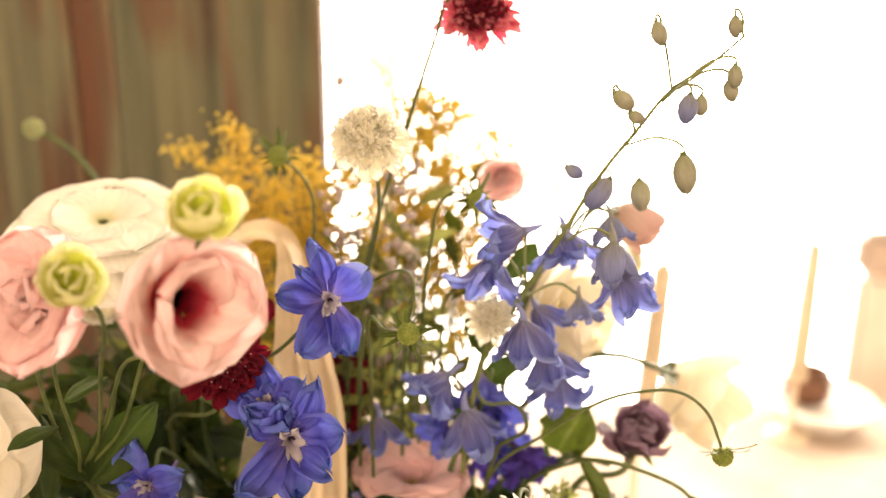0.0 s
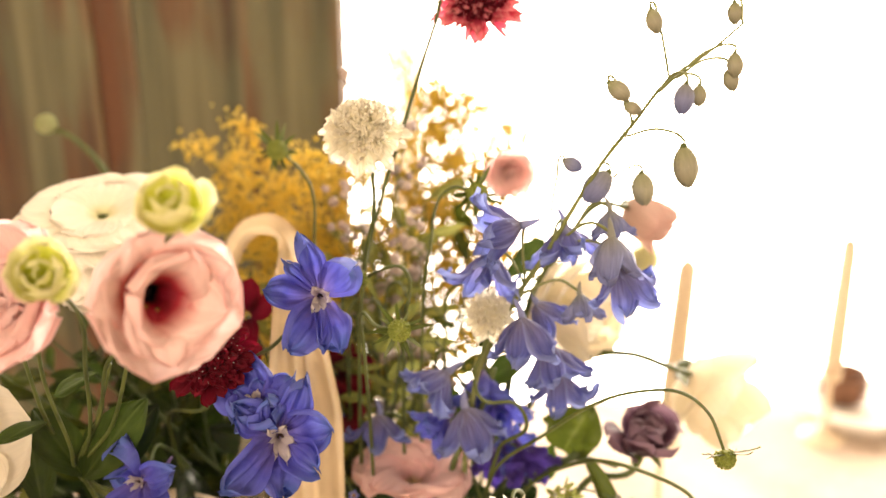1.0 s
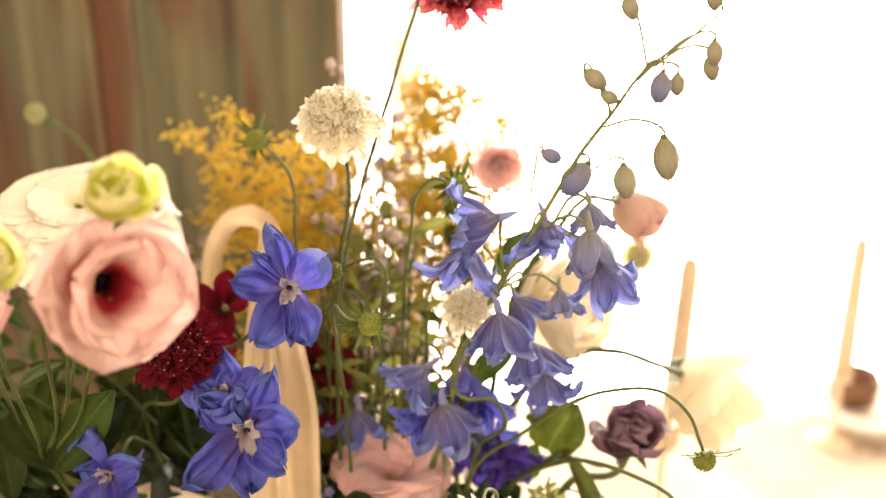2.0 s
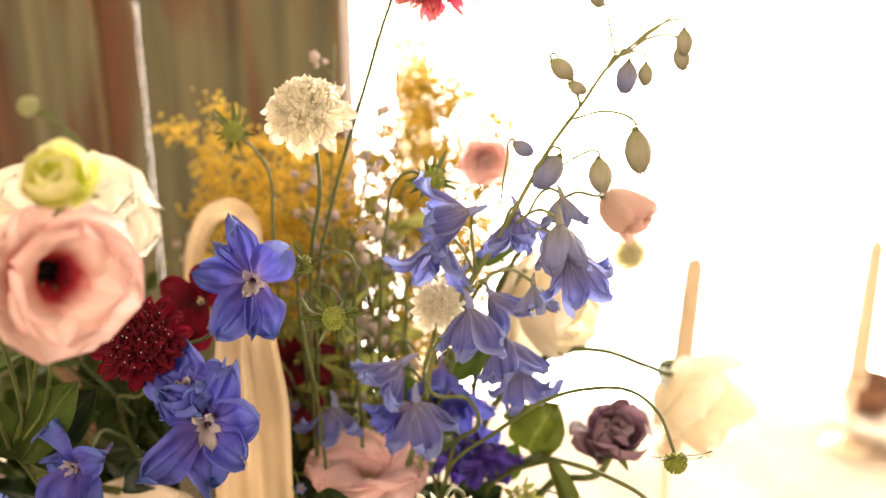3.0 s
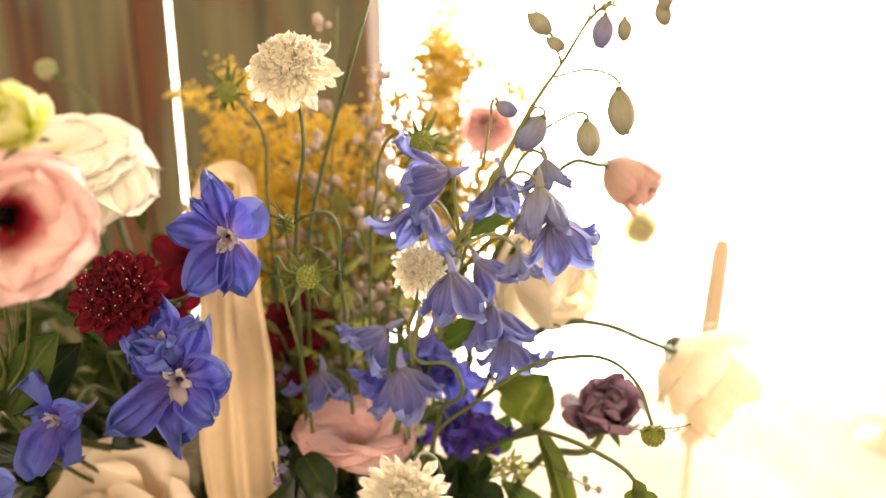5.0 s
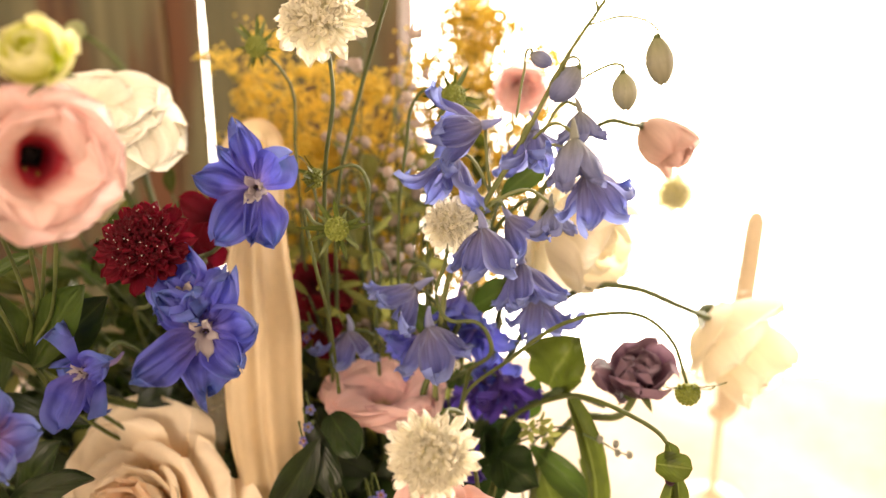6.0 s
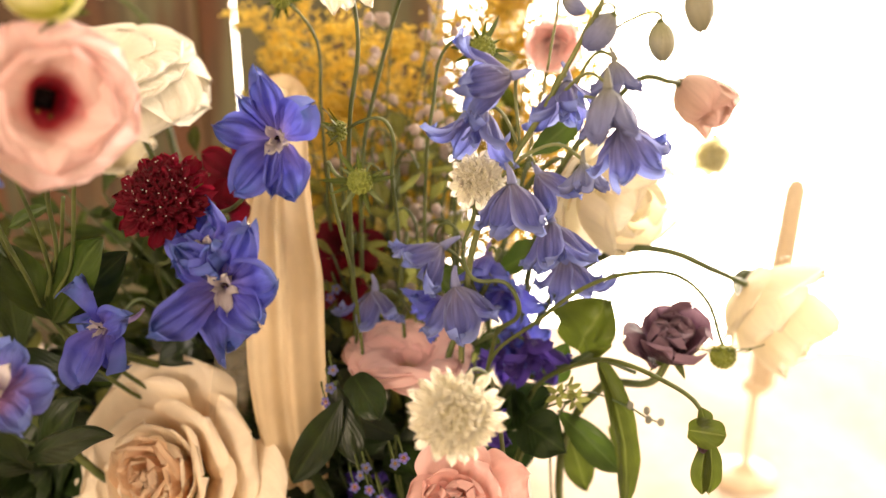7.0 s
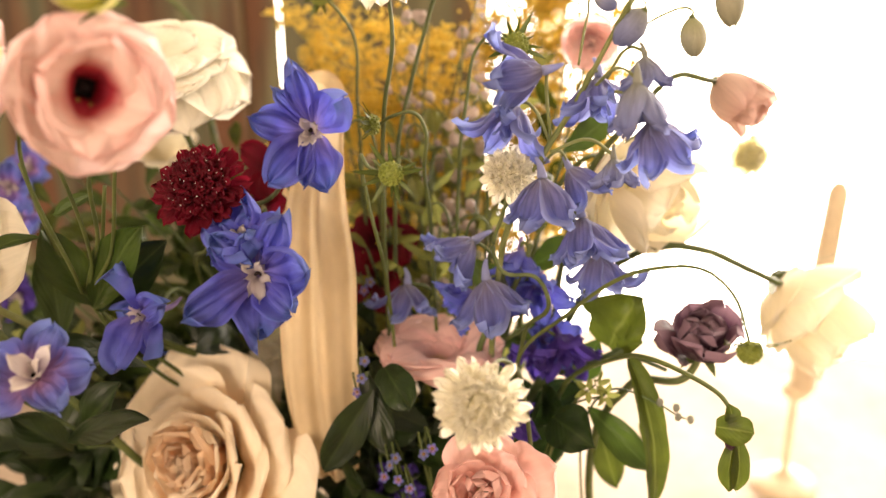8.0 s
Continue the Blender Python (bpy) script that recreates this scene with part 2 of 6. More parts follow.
PURPLE = petal_material("faded_purple_petal", [(0.0, (0.05, 0.028, 0.04)), (0.6, (0.075, 0.033, 0.055)), (1.0, (0.11, 0.055, 0.085))], (0.34, 0.22, 0.28), 0.5, vein=0.3, through_light=0.35)
DUSTY = petal_material("dusty_pink_petal", [(0.0, (0.48, 0.48, 0.24)), (0.25, (0.66, 0.48, 0.38)), (1.0, (0.74, 0.53, 0.46))], (0.52, 0.30, 0.26), 0.6, vein=0.22, through_light=0.42)
LEAF = leaf_material("leaf", (0.018, 0.036, 0.007), (0.052, 0.090, 0.014), (0.08, 0.12, 0.03), through_light=0.34, rough=0.36)
# dark leaf green, with the shade inside the bouquet put into its colour
LEAF_DARK = leaf_material("dark_shaded_leaf", (0.006, 0.014, 0.004), (0.018, 0.036, 0.008), (0.035, 0.055, 0.015), through_light=0.25, rough=0.38)
LEAF_LIGHT = leaf_material("sunlit_leaf", (0.024, 0.036, 0.005), (0.066, 0.088, 0.011), (0.12, 0.14, 0.035), through_light=0.45)
STEM = plain_material("green_stem", (0.05, 0.075, 0.018), (0.12, 0.15, 0.04), 60, 0.5, 0.2, 0.15)
STEM_DARK = plain_material("dark_green_stem", (0.035, 0.06, 0.02), (0.08, 0.12, 0.04), 60, 0.5, 0.2)
STEM_BROWN = plain_material("brown_green_stem", (0.11, 0.135, 0.035), (0.20, 0.215, 0.08), 60, 0.55, 0.2)
PALE_POD = plain_material("pale_green_bud", (0.34, 0.38, 0.16), (0.52, 0.54, 0.28), 90, 0.6, 0.3, 0.3)
POD = plain_material("green_seed_pod", (0.13, 0.17, 0.02), (0.30, 0.34, 0.06), 90, 0.6, 0.4, 0.15)
STAMEN_DARK = plain_material("dark_stamen", (0.006, 0.003, 0.005), (0.025, 0.008, 0.010), 90, 0.95)
STAMEN_GOLD = plain_material("golden_anther", (0.20, 0.09, 0.02), (0.36, 0.19, 0.05), 120, 0.7)
PALE_DOT = plain_material("pale_anther", (0.72, 0.60, 0.56), (0.85, 0.78, 0.70), 120, 0.6)
YELLOW = plain_material("yellow_blossom", (0.74, 0.55, 0.08), (0.90, 0.77, 0.24), 50, 0.7, 0.3, 0.62)
LILAC_DOT = plain_material("dried_lilac_blossom", (0.46, 0.38, 0.36), (0.70, 0.61, 0.54), 50, 0.7, 0.3, 0.45)
# pale filler green; the brightness of backlit leaves is put into its colour
FILLER = leaf_material("pale_filler_leaf", (0.14, 0.16, 0.035), (0.30, 0.32, 0.09), (0.34, 0.36, 0.14), through_light=0.6)
VOILE = plain_material("pale_curtain_voile", (0.86, 0.79, 0.66), (0.90, 0.84, 0.72), 9, 0.7, 0.1, 0.6)
CHIFFON = plain_material("cream_chiffon", (0.74, 0.58, 0.36), (0.80, 0.66, 0.44), 9, 0.6, 0.08, 0.45, (1.0, 1.0, 0.6))
WOOD = weathered_wood()
PLASTER = plain_material("white_plaster", (0.62, 0.57, 0.49), (0.74, 0.69, 0.61), 3.0, 0.9, 0.3)
FLOOR_WOOD = plain_material("floor_boards", (0.16, 0.10, 0.06), (0.30, 0.20, 0.12), 4.0, 0.5, 0.3, stretch=(1, 8, 1))
FRAME_PAINT = plain_material("cream_frame_paint", (0.62, 0.50, 0.34), (0.76, 0.65, 0.48), 14, 0.5, 0.2)
CLOTH = plain_material("cream_tablecloth", (0.44, 0.35, 0.27), (0.58, 0.48, 0.38), 9, 0.85, 0.4)
WAX = plain_material("ivory_wax", (0.60, 0.50, 0.35), (0.72, 0.62, 0.46), 20, 0.4, 0.1, 0.15)
BRASS = plain_material("aged_brass", (0.42, 0.29, 0.12), (0.62, 0.45, 0.20), 40, 0.35, 0.2, metal=1.0)
CERAMIC = plain_material("terracotta_glaze", (0.48, 0.26, 0.15), (0.62, 0.38, 0.24), 18, 0.5, 0.2)
FOAM = plain_material("floral_foam", (0.03, 0.05, 0.02), (0.06, 0.09, 0.03), 80, 0.9, 0.6)
BROWN = plain_material("brown_wicker", (0.10, 0.045, 0.025), (0.24, 0.11, 0.06), 60, 0.6, 0.5)
OUTSIDE = glowing("bright_daylight", (1.0, 0.93, 0.80), 16.5)

# ---- builders ----
ROOT = Vector((-0.02, 0.545, 0.90))



def mesh_from(name, verts, faces, mat, uvs=None, smooth=True):
    me = bpy.data.meshes.new(name)
    me.from_pydata([tuple(v) for v in verts], [], faces)
    if uvs is not None:
        layer = me.uv_layers.new(name="UVMap")
        idx = np.empty(len(me.loops), dtype=np.int32)
        me.loops.foreach_get("vertex_index", idx)
        layer.data.foreach_set("uv", np.asarray(uvs, dtype=np.float32)[idx].ravel())
    if smooth:
        me.polygons.foreach_set("use_smooth", [True] * len(me.polygons))
    me.materials.append(mat)
    me.update()
    return me


def thing(name, at, label, category, group="", kind=""):
    ob = new(name)
    ob.empty_display_size = 0.01
    ob.location = at
    bpy.context.view_layer.update()
    return tagged(ob, label, category, group, kind)


def piece(name, me, parent, m=None, label=""):
    """One mesh object under a thing or a part, at the pose m in its parent's space."""
    ob = new(name, me)
    ob.parent = parent
    if m is not None:
        ob.matrix_basis = m
    return tagged(ob, label)


def facing(yaw, pitch):
    """A direction: yaw 0 looks to the room's front (-y), 90 to +x; pitch up."""
    a, b = radians(yaw), radians(pitch)
    return Vector((math.sin(a) * math.cos(b), -math.cos(a) * math.cos(b), math.sin(b)))


def aim(at, way, spin=0.0):
    """A pose at a place whose z axis points along way."""
    q = Vector(way).normalized().to_track_quat("Z", "Y")
    return Matrix.Translation(at) @ q.to_matrix().to_4x4() @ Matrix.Rotation(radians(spin), 4, "Z")


def turn(phi, tilt=0.0, scale=1.0, lift=0.0):
    return Matrix.Translation((0, 0, lift)) @ Matrix.Rotation(phi, 4, "Z") @ Matrix.Rotation(tilt, 4, "Y") @ Matrix.Scale(scale, 4)


def petal_mesh(name, mat, length, width, th0, th1, r0=0.002, k=1.0, a=0.6, b=3.0, c=0.6, ruffle=0.0, waves=2.5, curl=0.0, seed=0, nu=12, nv=10, jag=0.0, power=1.0, crease=0.0, edge_curl=0.0, folds=0.0, warp=0.035, edgy=0.05):
    """A petal or leaf round the z axis: th0 and th1 are its angles from the axis at base and tip; k bends it round the axis;
    warp buckles it and edgy makes its outline uneven, both as shares of its width."""
    rng = np.random.RandomState(seed)
    u = np.linspace(0, 1, nu + 1)
    v = np.linspace(-1, 1, nv + 1)
    th = np.radians(th0 + (th1 - th0) * u ** power + curl * np.clip(u - 0.7, 0, 1) / 0.3)
    step = length / nu
    rr = r0 + np.concatenate([[0], np.cumsum(np.sin((th[1:] + th[:-1]) / 2) * step)])
    zz = np.concatenate([[0], np.cumsum(np.cos((th[1:] + th[:-1]) / 2) * step)])
    fine = np.linspace(0, 1, 200)
    top = (fine ** a * np.clip(1 - fine ** b, 0, 1) ** c).max()
    w = width / 2 * (u ** a * np.clip(1 - u ** b, 0, 1) ** c) / top
    w = np.maximum(w, width * 0.03)
    ph = rng.rand(4) * 6.28
    tipcut = np.convolve(rng.randn(nv + 5), np.ones(2) / 2, "same")[2:nv + 3]
    verts, uvs = [], []
    place = rng.rand(3) * 40
    lopsided = [[1 + edgy * 2.2 * noise.noise((place[0] + 3.1 * q, place[1] + 9 * h, 0.5)) for q in u] for h in (0, 1)]
    for i in range(nu + 1):
        rc = max(abs(rr[i]) * k, width * 0.20)
        s = v * w[i] * np.where(v < 0, lopsided[0][i], lopsided[1][i])
        ang = np.clip(s / rc, -2.6, 2.6)
        x = rr[i] - rc + rc * np.cos(ang)
        y = rc * np.sin(ang)
        z = np.full(nv + 1, zz[i])
        d = ruffle * u[i] ** 1.6 * ((np.sin(waves * math.pi * v + ph[0]) + 0.6 * np.sin(waves * 2.1 * math.pi * v + ph[1])) * (0.35 + 0.65 * np.abs(v)) + 0.5 * np.sin(3.0 * u[i] + ph[2] + 2 * v))
        d = d - crease * np.abs(v) * w[i] - edge_curl * np.clip(np.abs(v) - 0.55, 0, 1) * w[i]
        d = d + folds * width * math.sin(min(1.0, u[i] * 1.2) * math.pi * 0.8) * (np.sin(5.5 * v + ph[3]) + 0.5 * np.sin(12 * v + ph[0] + 2 * u[i])) * (1 - 0.5 * np.abs(v))
        d = d + warp * width * min(1.0, 2.2 * u[i]) * np.array([noise.noise((place[0] + 2.3 * u[i], place[1] + 1.5 * q, place[2])) + 0.4 * noise.noise((place[1] + 5.5 * u[i], place[0] + 3.6 * q, place[2])) for q in v])
        cut = jag * length * u[i] ** 5 * tipcut
        nx, nz, tx, tz = -math.cos(th[i]), math.sin(th[i]), math.sin(th[i]), math.cos(th[i])
        verts += [(x[j] + d[j] * nx + cut[j] * tx, y[j], z[j] + d[j] * nz + cut[j] * tz) for j in range(nv + 1)]
        uvs += [((v[j] + 1) / 2, u[i]) for j in range(nv + 1)]
    n = nv + 1
    faces = [(i * n + j, i * n + j + 1, (i + 1) * n + j + 1, (i + 1) * n + j) for i in range(nu) for j in range(nv)]
    return mesh_from(name, verts, faces, mat, uvs)


def smooth_line(points, steps=8):
    """A smooth line through the points, with no overshoot where they are unevenly spaced."""
    p = [Vector(q) for q in points]
    if len(p) == 2:
        return [p[0].lerp(p[1], i / steps) for i in range(steps + 1)]
    legs = [(p[i + 1] - p[i]) for i in range(len(p) - 1)]
    ways = [legs[0].normalized()] + [(legs[i].normalized() + legs[i + 1].normalized()).normalized() for i in range(len(legs) - 1)] + [legs[-1].normalized()]
    out = []
    for i, leg in enumerate(legs):
        n = leg.length
        for s in range(steps):
            t = s / steps
            h1, h2, h3, h4 = 2 * t ** 3 - 3 * t * t + 1, t ** 3 - 2 * t * t + t, 3 * t * t - 2 * t ** 3, t ** 3 - t * t
            out.append(p[i] * h1 + ways[i] * (n * h2) + p[i + 1] * h3 + ways[i + 1] * (n * h4))
    return out + [p[-1]]


def tube_data(points, ra, rb, seg=8, steps=8):
    line = smooth_line(points, steps)
    verts, faces = [], []
    n = len(line)
    for i, q in enumerate(line):
        way = (line[min(i + 1, n - 1)] - line[max(i - 1, 0)]).normalized()
        m = way.to_track_quat("Z", "Y").to_matrix()
        r = ra + (rb - ra) * i / (n - 1)
        for j in range(seg):
            w = 2 * math.pi * j / seg
            verts.append(q + m @ Vector((r * math.cos(w), r * math.sin(w), 0)))
    for i in range(n - 1):
        for j in range(seg):
            faces.append((i * seg + j, i * seg + (j + 1) % seg, (i + 1) * seg + (j + 1) % seg, (i + 1) * seg + j))
    faces.append(tuple(range(seg))[::-1])
    faces.append(tuple((n - 1) * seg + j for j in range(seg)))
    return verts, faces


def stem(parent, points, ra, rb, mat=None, name="stem"):
    """A tapering stalk through places of the world, as a part."""
    inv = parent.matrix_world.inverted()
    points = [Vector(p) for p in points]
    if len(points) > 3 and points[-1].z < 0.93 and points[-3].z > points[-2].z:
        a, b, e = points[-3:]
        run = min(1.0, (b.z - e.z) / max(0.02, a.z - b.z)) * 0.6
        e.x = min(max(b.x + (b.x - a.x) * run, ROOT.x - 0.09), ROOT.x + 0.09)
        e.y = min(max(b.y + 0.03, ROOT.y - 0.02), ROOT.y + 0.06)
    verts, faces = tube_data([inv @ p for p in points], ra, rb)
    return piece(name, mesh_from(name, verts, faces, mat or STEM), parent)


def ball_data(at, r, squash=1.0, rings=5, seg=7, way=None):
    at = Vector(at)
    q = Vector(way).normalized().to_track_quat("Z", "Y").to_matrix() if way is not None else Matrix.Identity(3)
    verts = [at + q @ Vector((0, 0, -r * squash))]
    for i in range(1, rings):
        a = math.pi * i / rings
        verts += [at + q @ Vector((r * math.sin(a) * math.cos(2 * math.pi * j / seg), r * math.sin(a) * math.sin(2 * math.pi * j / seg), -r * squash * math.cos(a))) for j in range(seg)]
    verts.append(at + q @ Vector((0, 0, r * squash)))
    faces = [(0, 1 + (j + 1) % seg, 1 + j) for j in range(seg)]
    for i in range(rings - 2):
        o = 1 + i * seg
        faces += [(o + j, o + (j + 1) % seg, o + seg + (j + 1) % seg, o + seg + j) for j in range(seg)]
    o = 1 + (rings - 2) * seg
    faces += [(o + j, o + (j + 1) % seg, len(verts) - 1) for j in range(seg)]
    return verts, faces


def join(name, chunks, mat, uvs=None):
    verts, faces = [], []
    for vs, fs in chunks:
        o = len(verts)
        verts += list(vs)
        faces += [tuple(i + o for i in f) for f in fs]
    return mesh_from(name, verts, faces, mat, uvs)


def mesh_chunk(me, m):
    """Vertices and faces of a mesh moved by m, to be joined, and its UVs."""
    uv = np.zeros((len(me.vertices), 2))
    layer = me.uv_layers[0].data
    for l in me.loops:
        uv[l.vertex_index] = layer[l.index].uv
    return [m @ v.co for v in me.vertices], [tuple(p.vertices) for p in me.polygons], uv


def join_copies(name, jobs, mat):
    verts, faces, uvs = [], [], []
    cache = {}
    for me, m in jobs:
        if me.name not in cache:
            cache[me.name] = mesh_chunk(me, Matrix.Identity(4))
        vs, fs, uv = cache[me.name]
        o = len(verts)
        verts += [m @ v for v in vs]
        faces += [tuple(i + o for i in f) for f in fs]
        uvs.append(uv)
    return mesh_from(name, verts, faces, mat, np.concatenate(uvs))




def down_to_vase(p, seed=0):
    """Three places that lead a stalk from p into the vase."""
    rng = random.Random(seed)
    end = ROOT + Vector((rng.uniform(-0.07, 0.07), rng.uniform(-0.05, 0.05), -0.03))
    p = Vector(p)
    mid = p.lerp(end, 0.5) + Vector((0, 0.012, -0.015))
    return [tuple(p), tuple(mid), tuple(end)]

# ---- the room ----


def box_data(x0, x1, y0, y1, z0, z1, slant=0.0):
    """A box; slant shifts its back face sideways."""
    v = [(x0, y0, z0), (x1, y0, z0), (x1 + slant, y1, z0), (x0 + slant, y1, z0), (x0, y0, z1), (x1, y0, z1), (x1 + slant, y1, z1), (x0 + slant, y1, z1)]
    f = [(0, 3, 2, 1), (4, 5, 6, 7), (0, 1, 5, 4), (1, 2, 6, 5), (2, 3, 7, 6), (3, 0, 4, 7)]
    return [Vector(q) for q in v], f


def box_mesh(name, mat, *args, bevel=0.0, slant=0.0):
    vs, fs = box_data(*args, slant=slant)
    me = mesh_from(name, vs, fs, mat, smooth=False)
    if bevel:
        bm = bmesh.new()
        bm.from_mesh(me)
        bmesh.ops.bevel(bm, geom=bm.edges[:], offset=bevel, segments=2, affect="EDGES")
        bm.to_mesh(me)
        bm.free()
    return me


def structure(name, me, label, category):
    return tagged(new(name, me), label, category, kind="structure")


structure("floor", box_mesh("floor", FLOOR_WOOD, -2.4, 2.8, -2.6, 1.9, -0.1, 0.0), "brown wooden floor of the room", "floor")
structure("ceiling", box_mesh("ceiling", PLASTER, -2.4, 2.8, -2.6, 1.9, 2.7, 2.8), "plain white plaster ceiling", "ceiling")
structure("wall_west", box_mesh("wall_west", PLASTER, -2.4, -2.3, -2.6, 1.9, 0.0, 2.7), "plain white plaster wall", "wall")
structure("wall_east", box_mesh("wall_east", PLASTER, 2.7, 2.8, -2.6, 1.9, 0.0, 2.7), "plain white plaster wall", "wall")


def wall_with_opening(name, y0, y1, x0, x1, ox0, ox1, oz0, oz1, label):
    parts = [box_data(x0, ox0, y0, y1, 0, 2.7), box_data(ox1, x1, y0, y1, 0, 2.7), box_data(ox0, ox1, y0, y1, 0, oz0), box_data(ox0, ox1, y0, y1, oz1, 2.7)]
    structure(name, join(name, parts, PLASTER), label, "wall").data.polygons.foreach_set("use_smooth", [False] * 24)


wall_with_opening("wall_north", 1.75, 1.9, -2.3, 2.7, -1.0, 2.3, 0.15, 2.45, "white plaster wall with a wide window opening")
# unseen wall behind the camera; its opening is added round the fill lamp
wall_with_opening("wall_south", -2.6, -2.45, -2.3, 2.7, -1.7, 0.6, 1.0, 2.5, "unseen white plaster wall with an opening added for the fill lamp")

win = tagged(new("window_1"), "cream-painted window frame against bright daylight", "window", kind="structure")
for x0, x1 in ((-1.0, -0.94), (2.24, 2.30)):
    piece("window_frame", box_mesh("window_frame", FRAME_PAINT, x0, x1, 1.76, 1.82, 0.15, 2.45, bevel=0.006), win)
for z0, z1 in ((0.15, 0.21), (2.39, 2.45)):
    piece("window_rail", box_mesh("window_rail", FRAME_PAINT, -0.94, 2.24, 1.765, 1.815, z0, z1, bevel=0.006), win)

me = mesh_from("backdrop", [Vector(q) for q in ((-5, 4.5, -1), (7, 4.5, -1), (7, 4.5, 5), (-5, 4.5, 5))], [(0, 1, 2, 3)], OUTSIDE, smooth=False)
structure("backdrop", me, "white overexposed daylight outside the window", "daylight")

# old wooden shutter, its boards with a lit crack between two of them
shutter = thing("wooden_shutter", (-0.5, 1.02, 0.0), "weathered brown wooden shutter standing upright on the table", "shutter")
sx, sy = 0.5, -1.02
for x0, x1, y0, la, lb in ((-0.222, -0.122, 1.0, 0, 0), (-0.3326, -0.2225, 1.003, -0.0168, 0), (-0.372, -0.33245, 1.0, 0, -0.0208), (-0.416, -0.3725, 0.992, 0, 0), (-0.520, -0.4165, 1.001, 0, 0), (-0.640, -0.5205, 1.0, 0, 0), (-0.770, -0.6405, 1.001, 0, 0), (-0.900, -0.7705, 1.0, 0, 0)):
    vs, fs = box_data(x0 + sx, x1 + sx, y0 + sy, 1.040 + sy, 0.768, 2.2)
    for n in (3, 7):
        vs[n].x += la
    for n in (2, 6):
        vs[n].x += lb
    piece("board", mesh_from("board", vs, fs, WOOD, smooth=False), shutter)
for z0, z1 in ((0.80, 0.88), (2.0, 2.1)):
    piece("batten", box_mesh("batten", WOOD, -0.9 + sx, -0.13 + sx, 1.042 + sy, 1.060 + sy, z0, z1, bevel=0.003), shutter)
for x0 in (-0.9, -0.18):
    piece("post", box_mesh("post", WOOD, x0 + sx, x0 + 0.05 + sx, 1.062 + sy, 1.10 + sy, 0.762, 2.25, bevel=0.003), shutter)


# narrow cream curtain gathered beside the shutter


def curtain():
    nx, nz = 60, 12
    verts, faces = [], []
    for j in range(nz + 1):
        for i in range(nx + 1):
            f = i / nx
            verts.append(Vector((0.040 * f + 0.002 * math.sin(j), 0.010 * math.sin(f * 22) + 0.004 * math.sin(f * 51 + j * 0.3), 0.76 + 1.69 * j / nz)))
    for j in range(nz):
        for i in range(nx):
            o = j * (nx + 1) + i
            faces.append((o, o + 1, o + nx + 2, o + nx + 1))
    t = thing("curtain", (CURTAIN_X, 1.14, 0.02), "thin cream curtain gathered beside the shutter", "curtain")
    piece("cloth", mesh_from("cloth", verts, faces, VOILE), t)
    v, f = tube_data([(-0.5, 0.0, 2.46), (1.5, 0.0, 2.46)], 0.008, 0.008, 10, 2)
    piece("rod", mesh_from("rod", v, f, BRASS), t)
    for x in (-0.45, 1.45):
        piece("bracket", box_mesh("bracket", BRASS, x - 0.008, x + 0.008, -0.008, 0.008, 2.46, 2.68, bevel=0.002), t)


CURTAIN_X = -0.0922
curtain()

# table with a creased cloth
TZ = 0.74
table = thing("table", (0.2, 0.75, 0.0), "wooden table under a cream cloth", "table")
piece("tabletop", box_mesh("tabletop", FLOOR_WOOD, -1.0, 1.1, -0.5, 0.5, TZ - 0.045, TZ - 0.006, bevel=0.004), table)
for lx in (-0.92, 1.02):
    for ly in (-0.42, 0.42):
        piece("leg", box_mesh("leg", FLOOR_WOOD, lx - 0.03, lx + 0.03, ly - 0.03, ly + 0.03, 0.0, TZ - 0.046, bevel=0.004), table)


def tablecloth():
    nx, ny = 150, 90
    verts, faces = [], []
    for j in range(ny + 1):
        for i in range(nx + 1):
            x, y = -0.86 + 2.22 * i / nx, 0.19 + 1.12 * j / ny
            z = TZ + 0.004 + 0.016 * max(0.0, noise.noise((x * 5, y * 3, 1.0))) + 0.012 * abs(noise.noise((x * 11 + y * 6, y * 4, 4.0)))
            out = max(-0.81 - x, x - 1.31, 0.24 - y, y - 1.26, 0)
            if out > 0:
                z = TZ - out * 4 + 0.0
            verts.append(Vector((x, y, z)))
    for j in range(ny):
        for i in range(nx):
            o = j * (nx + 1) + i
            faces.append((o, o + 1, o + nx + 2, o + nx + 1))
    ob = new("tablecloth", mesh_from("tablecloth", verts, faces, CLOTH))
    tagged(ob, "creased cream linen tablecloth lying on the table", "tablecloth")


tablecloth()


def turned(profile, seg=24):
    """A surface of revolution from pairs of radius and height."""
    verts, faces = [], []
    for r, z in profile:
        verts += [Vector((r * math.cos(2 * math.pi * j / seg), r * math.sin(2 * math.pi * j / seg), z)) for j in range(seg)]
    for i in range(len(profile) - 1):
        faces += [(i * seg + j, i * seg + (j + 1) % seg, (i + 1) * seg + (j + 1) % seg, (i + 1) * seg + j) for j in range(seg)]
    faces.append(tuple(range(seg))[::-1])
    faces.append(tuple((len(profile) - 1) * seg + j for j in range(seg)))
    return verts, faces


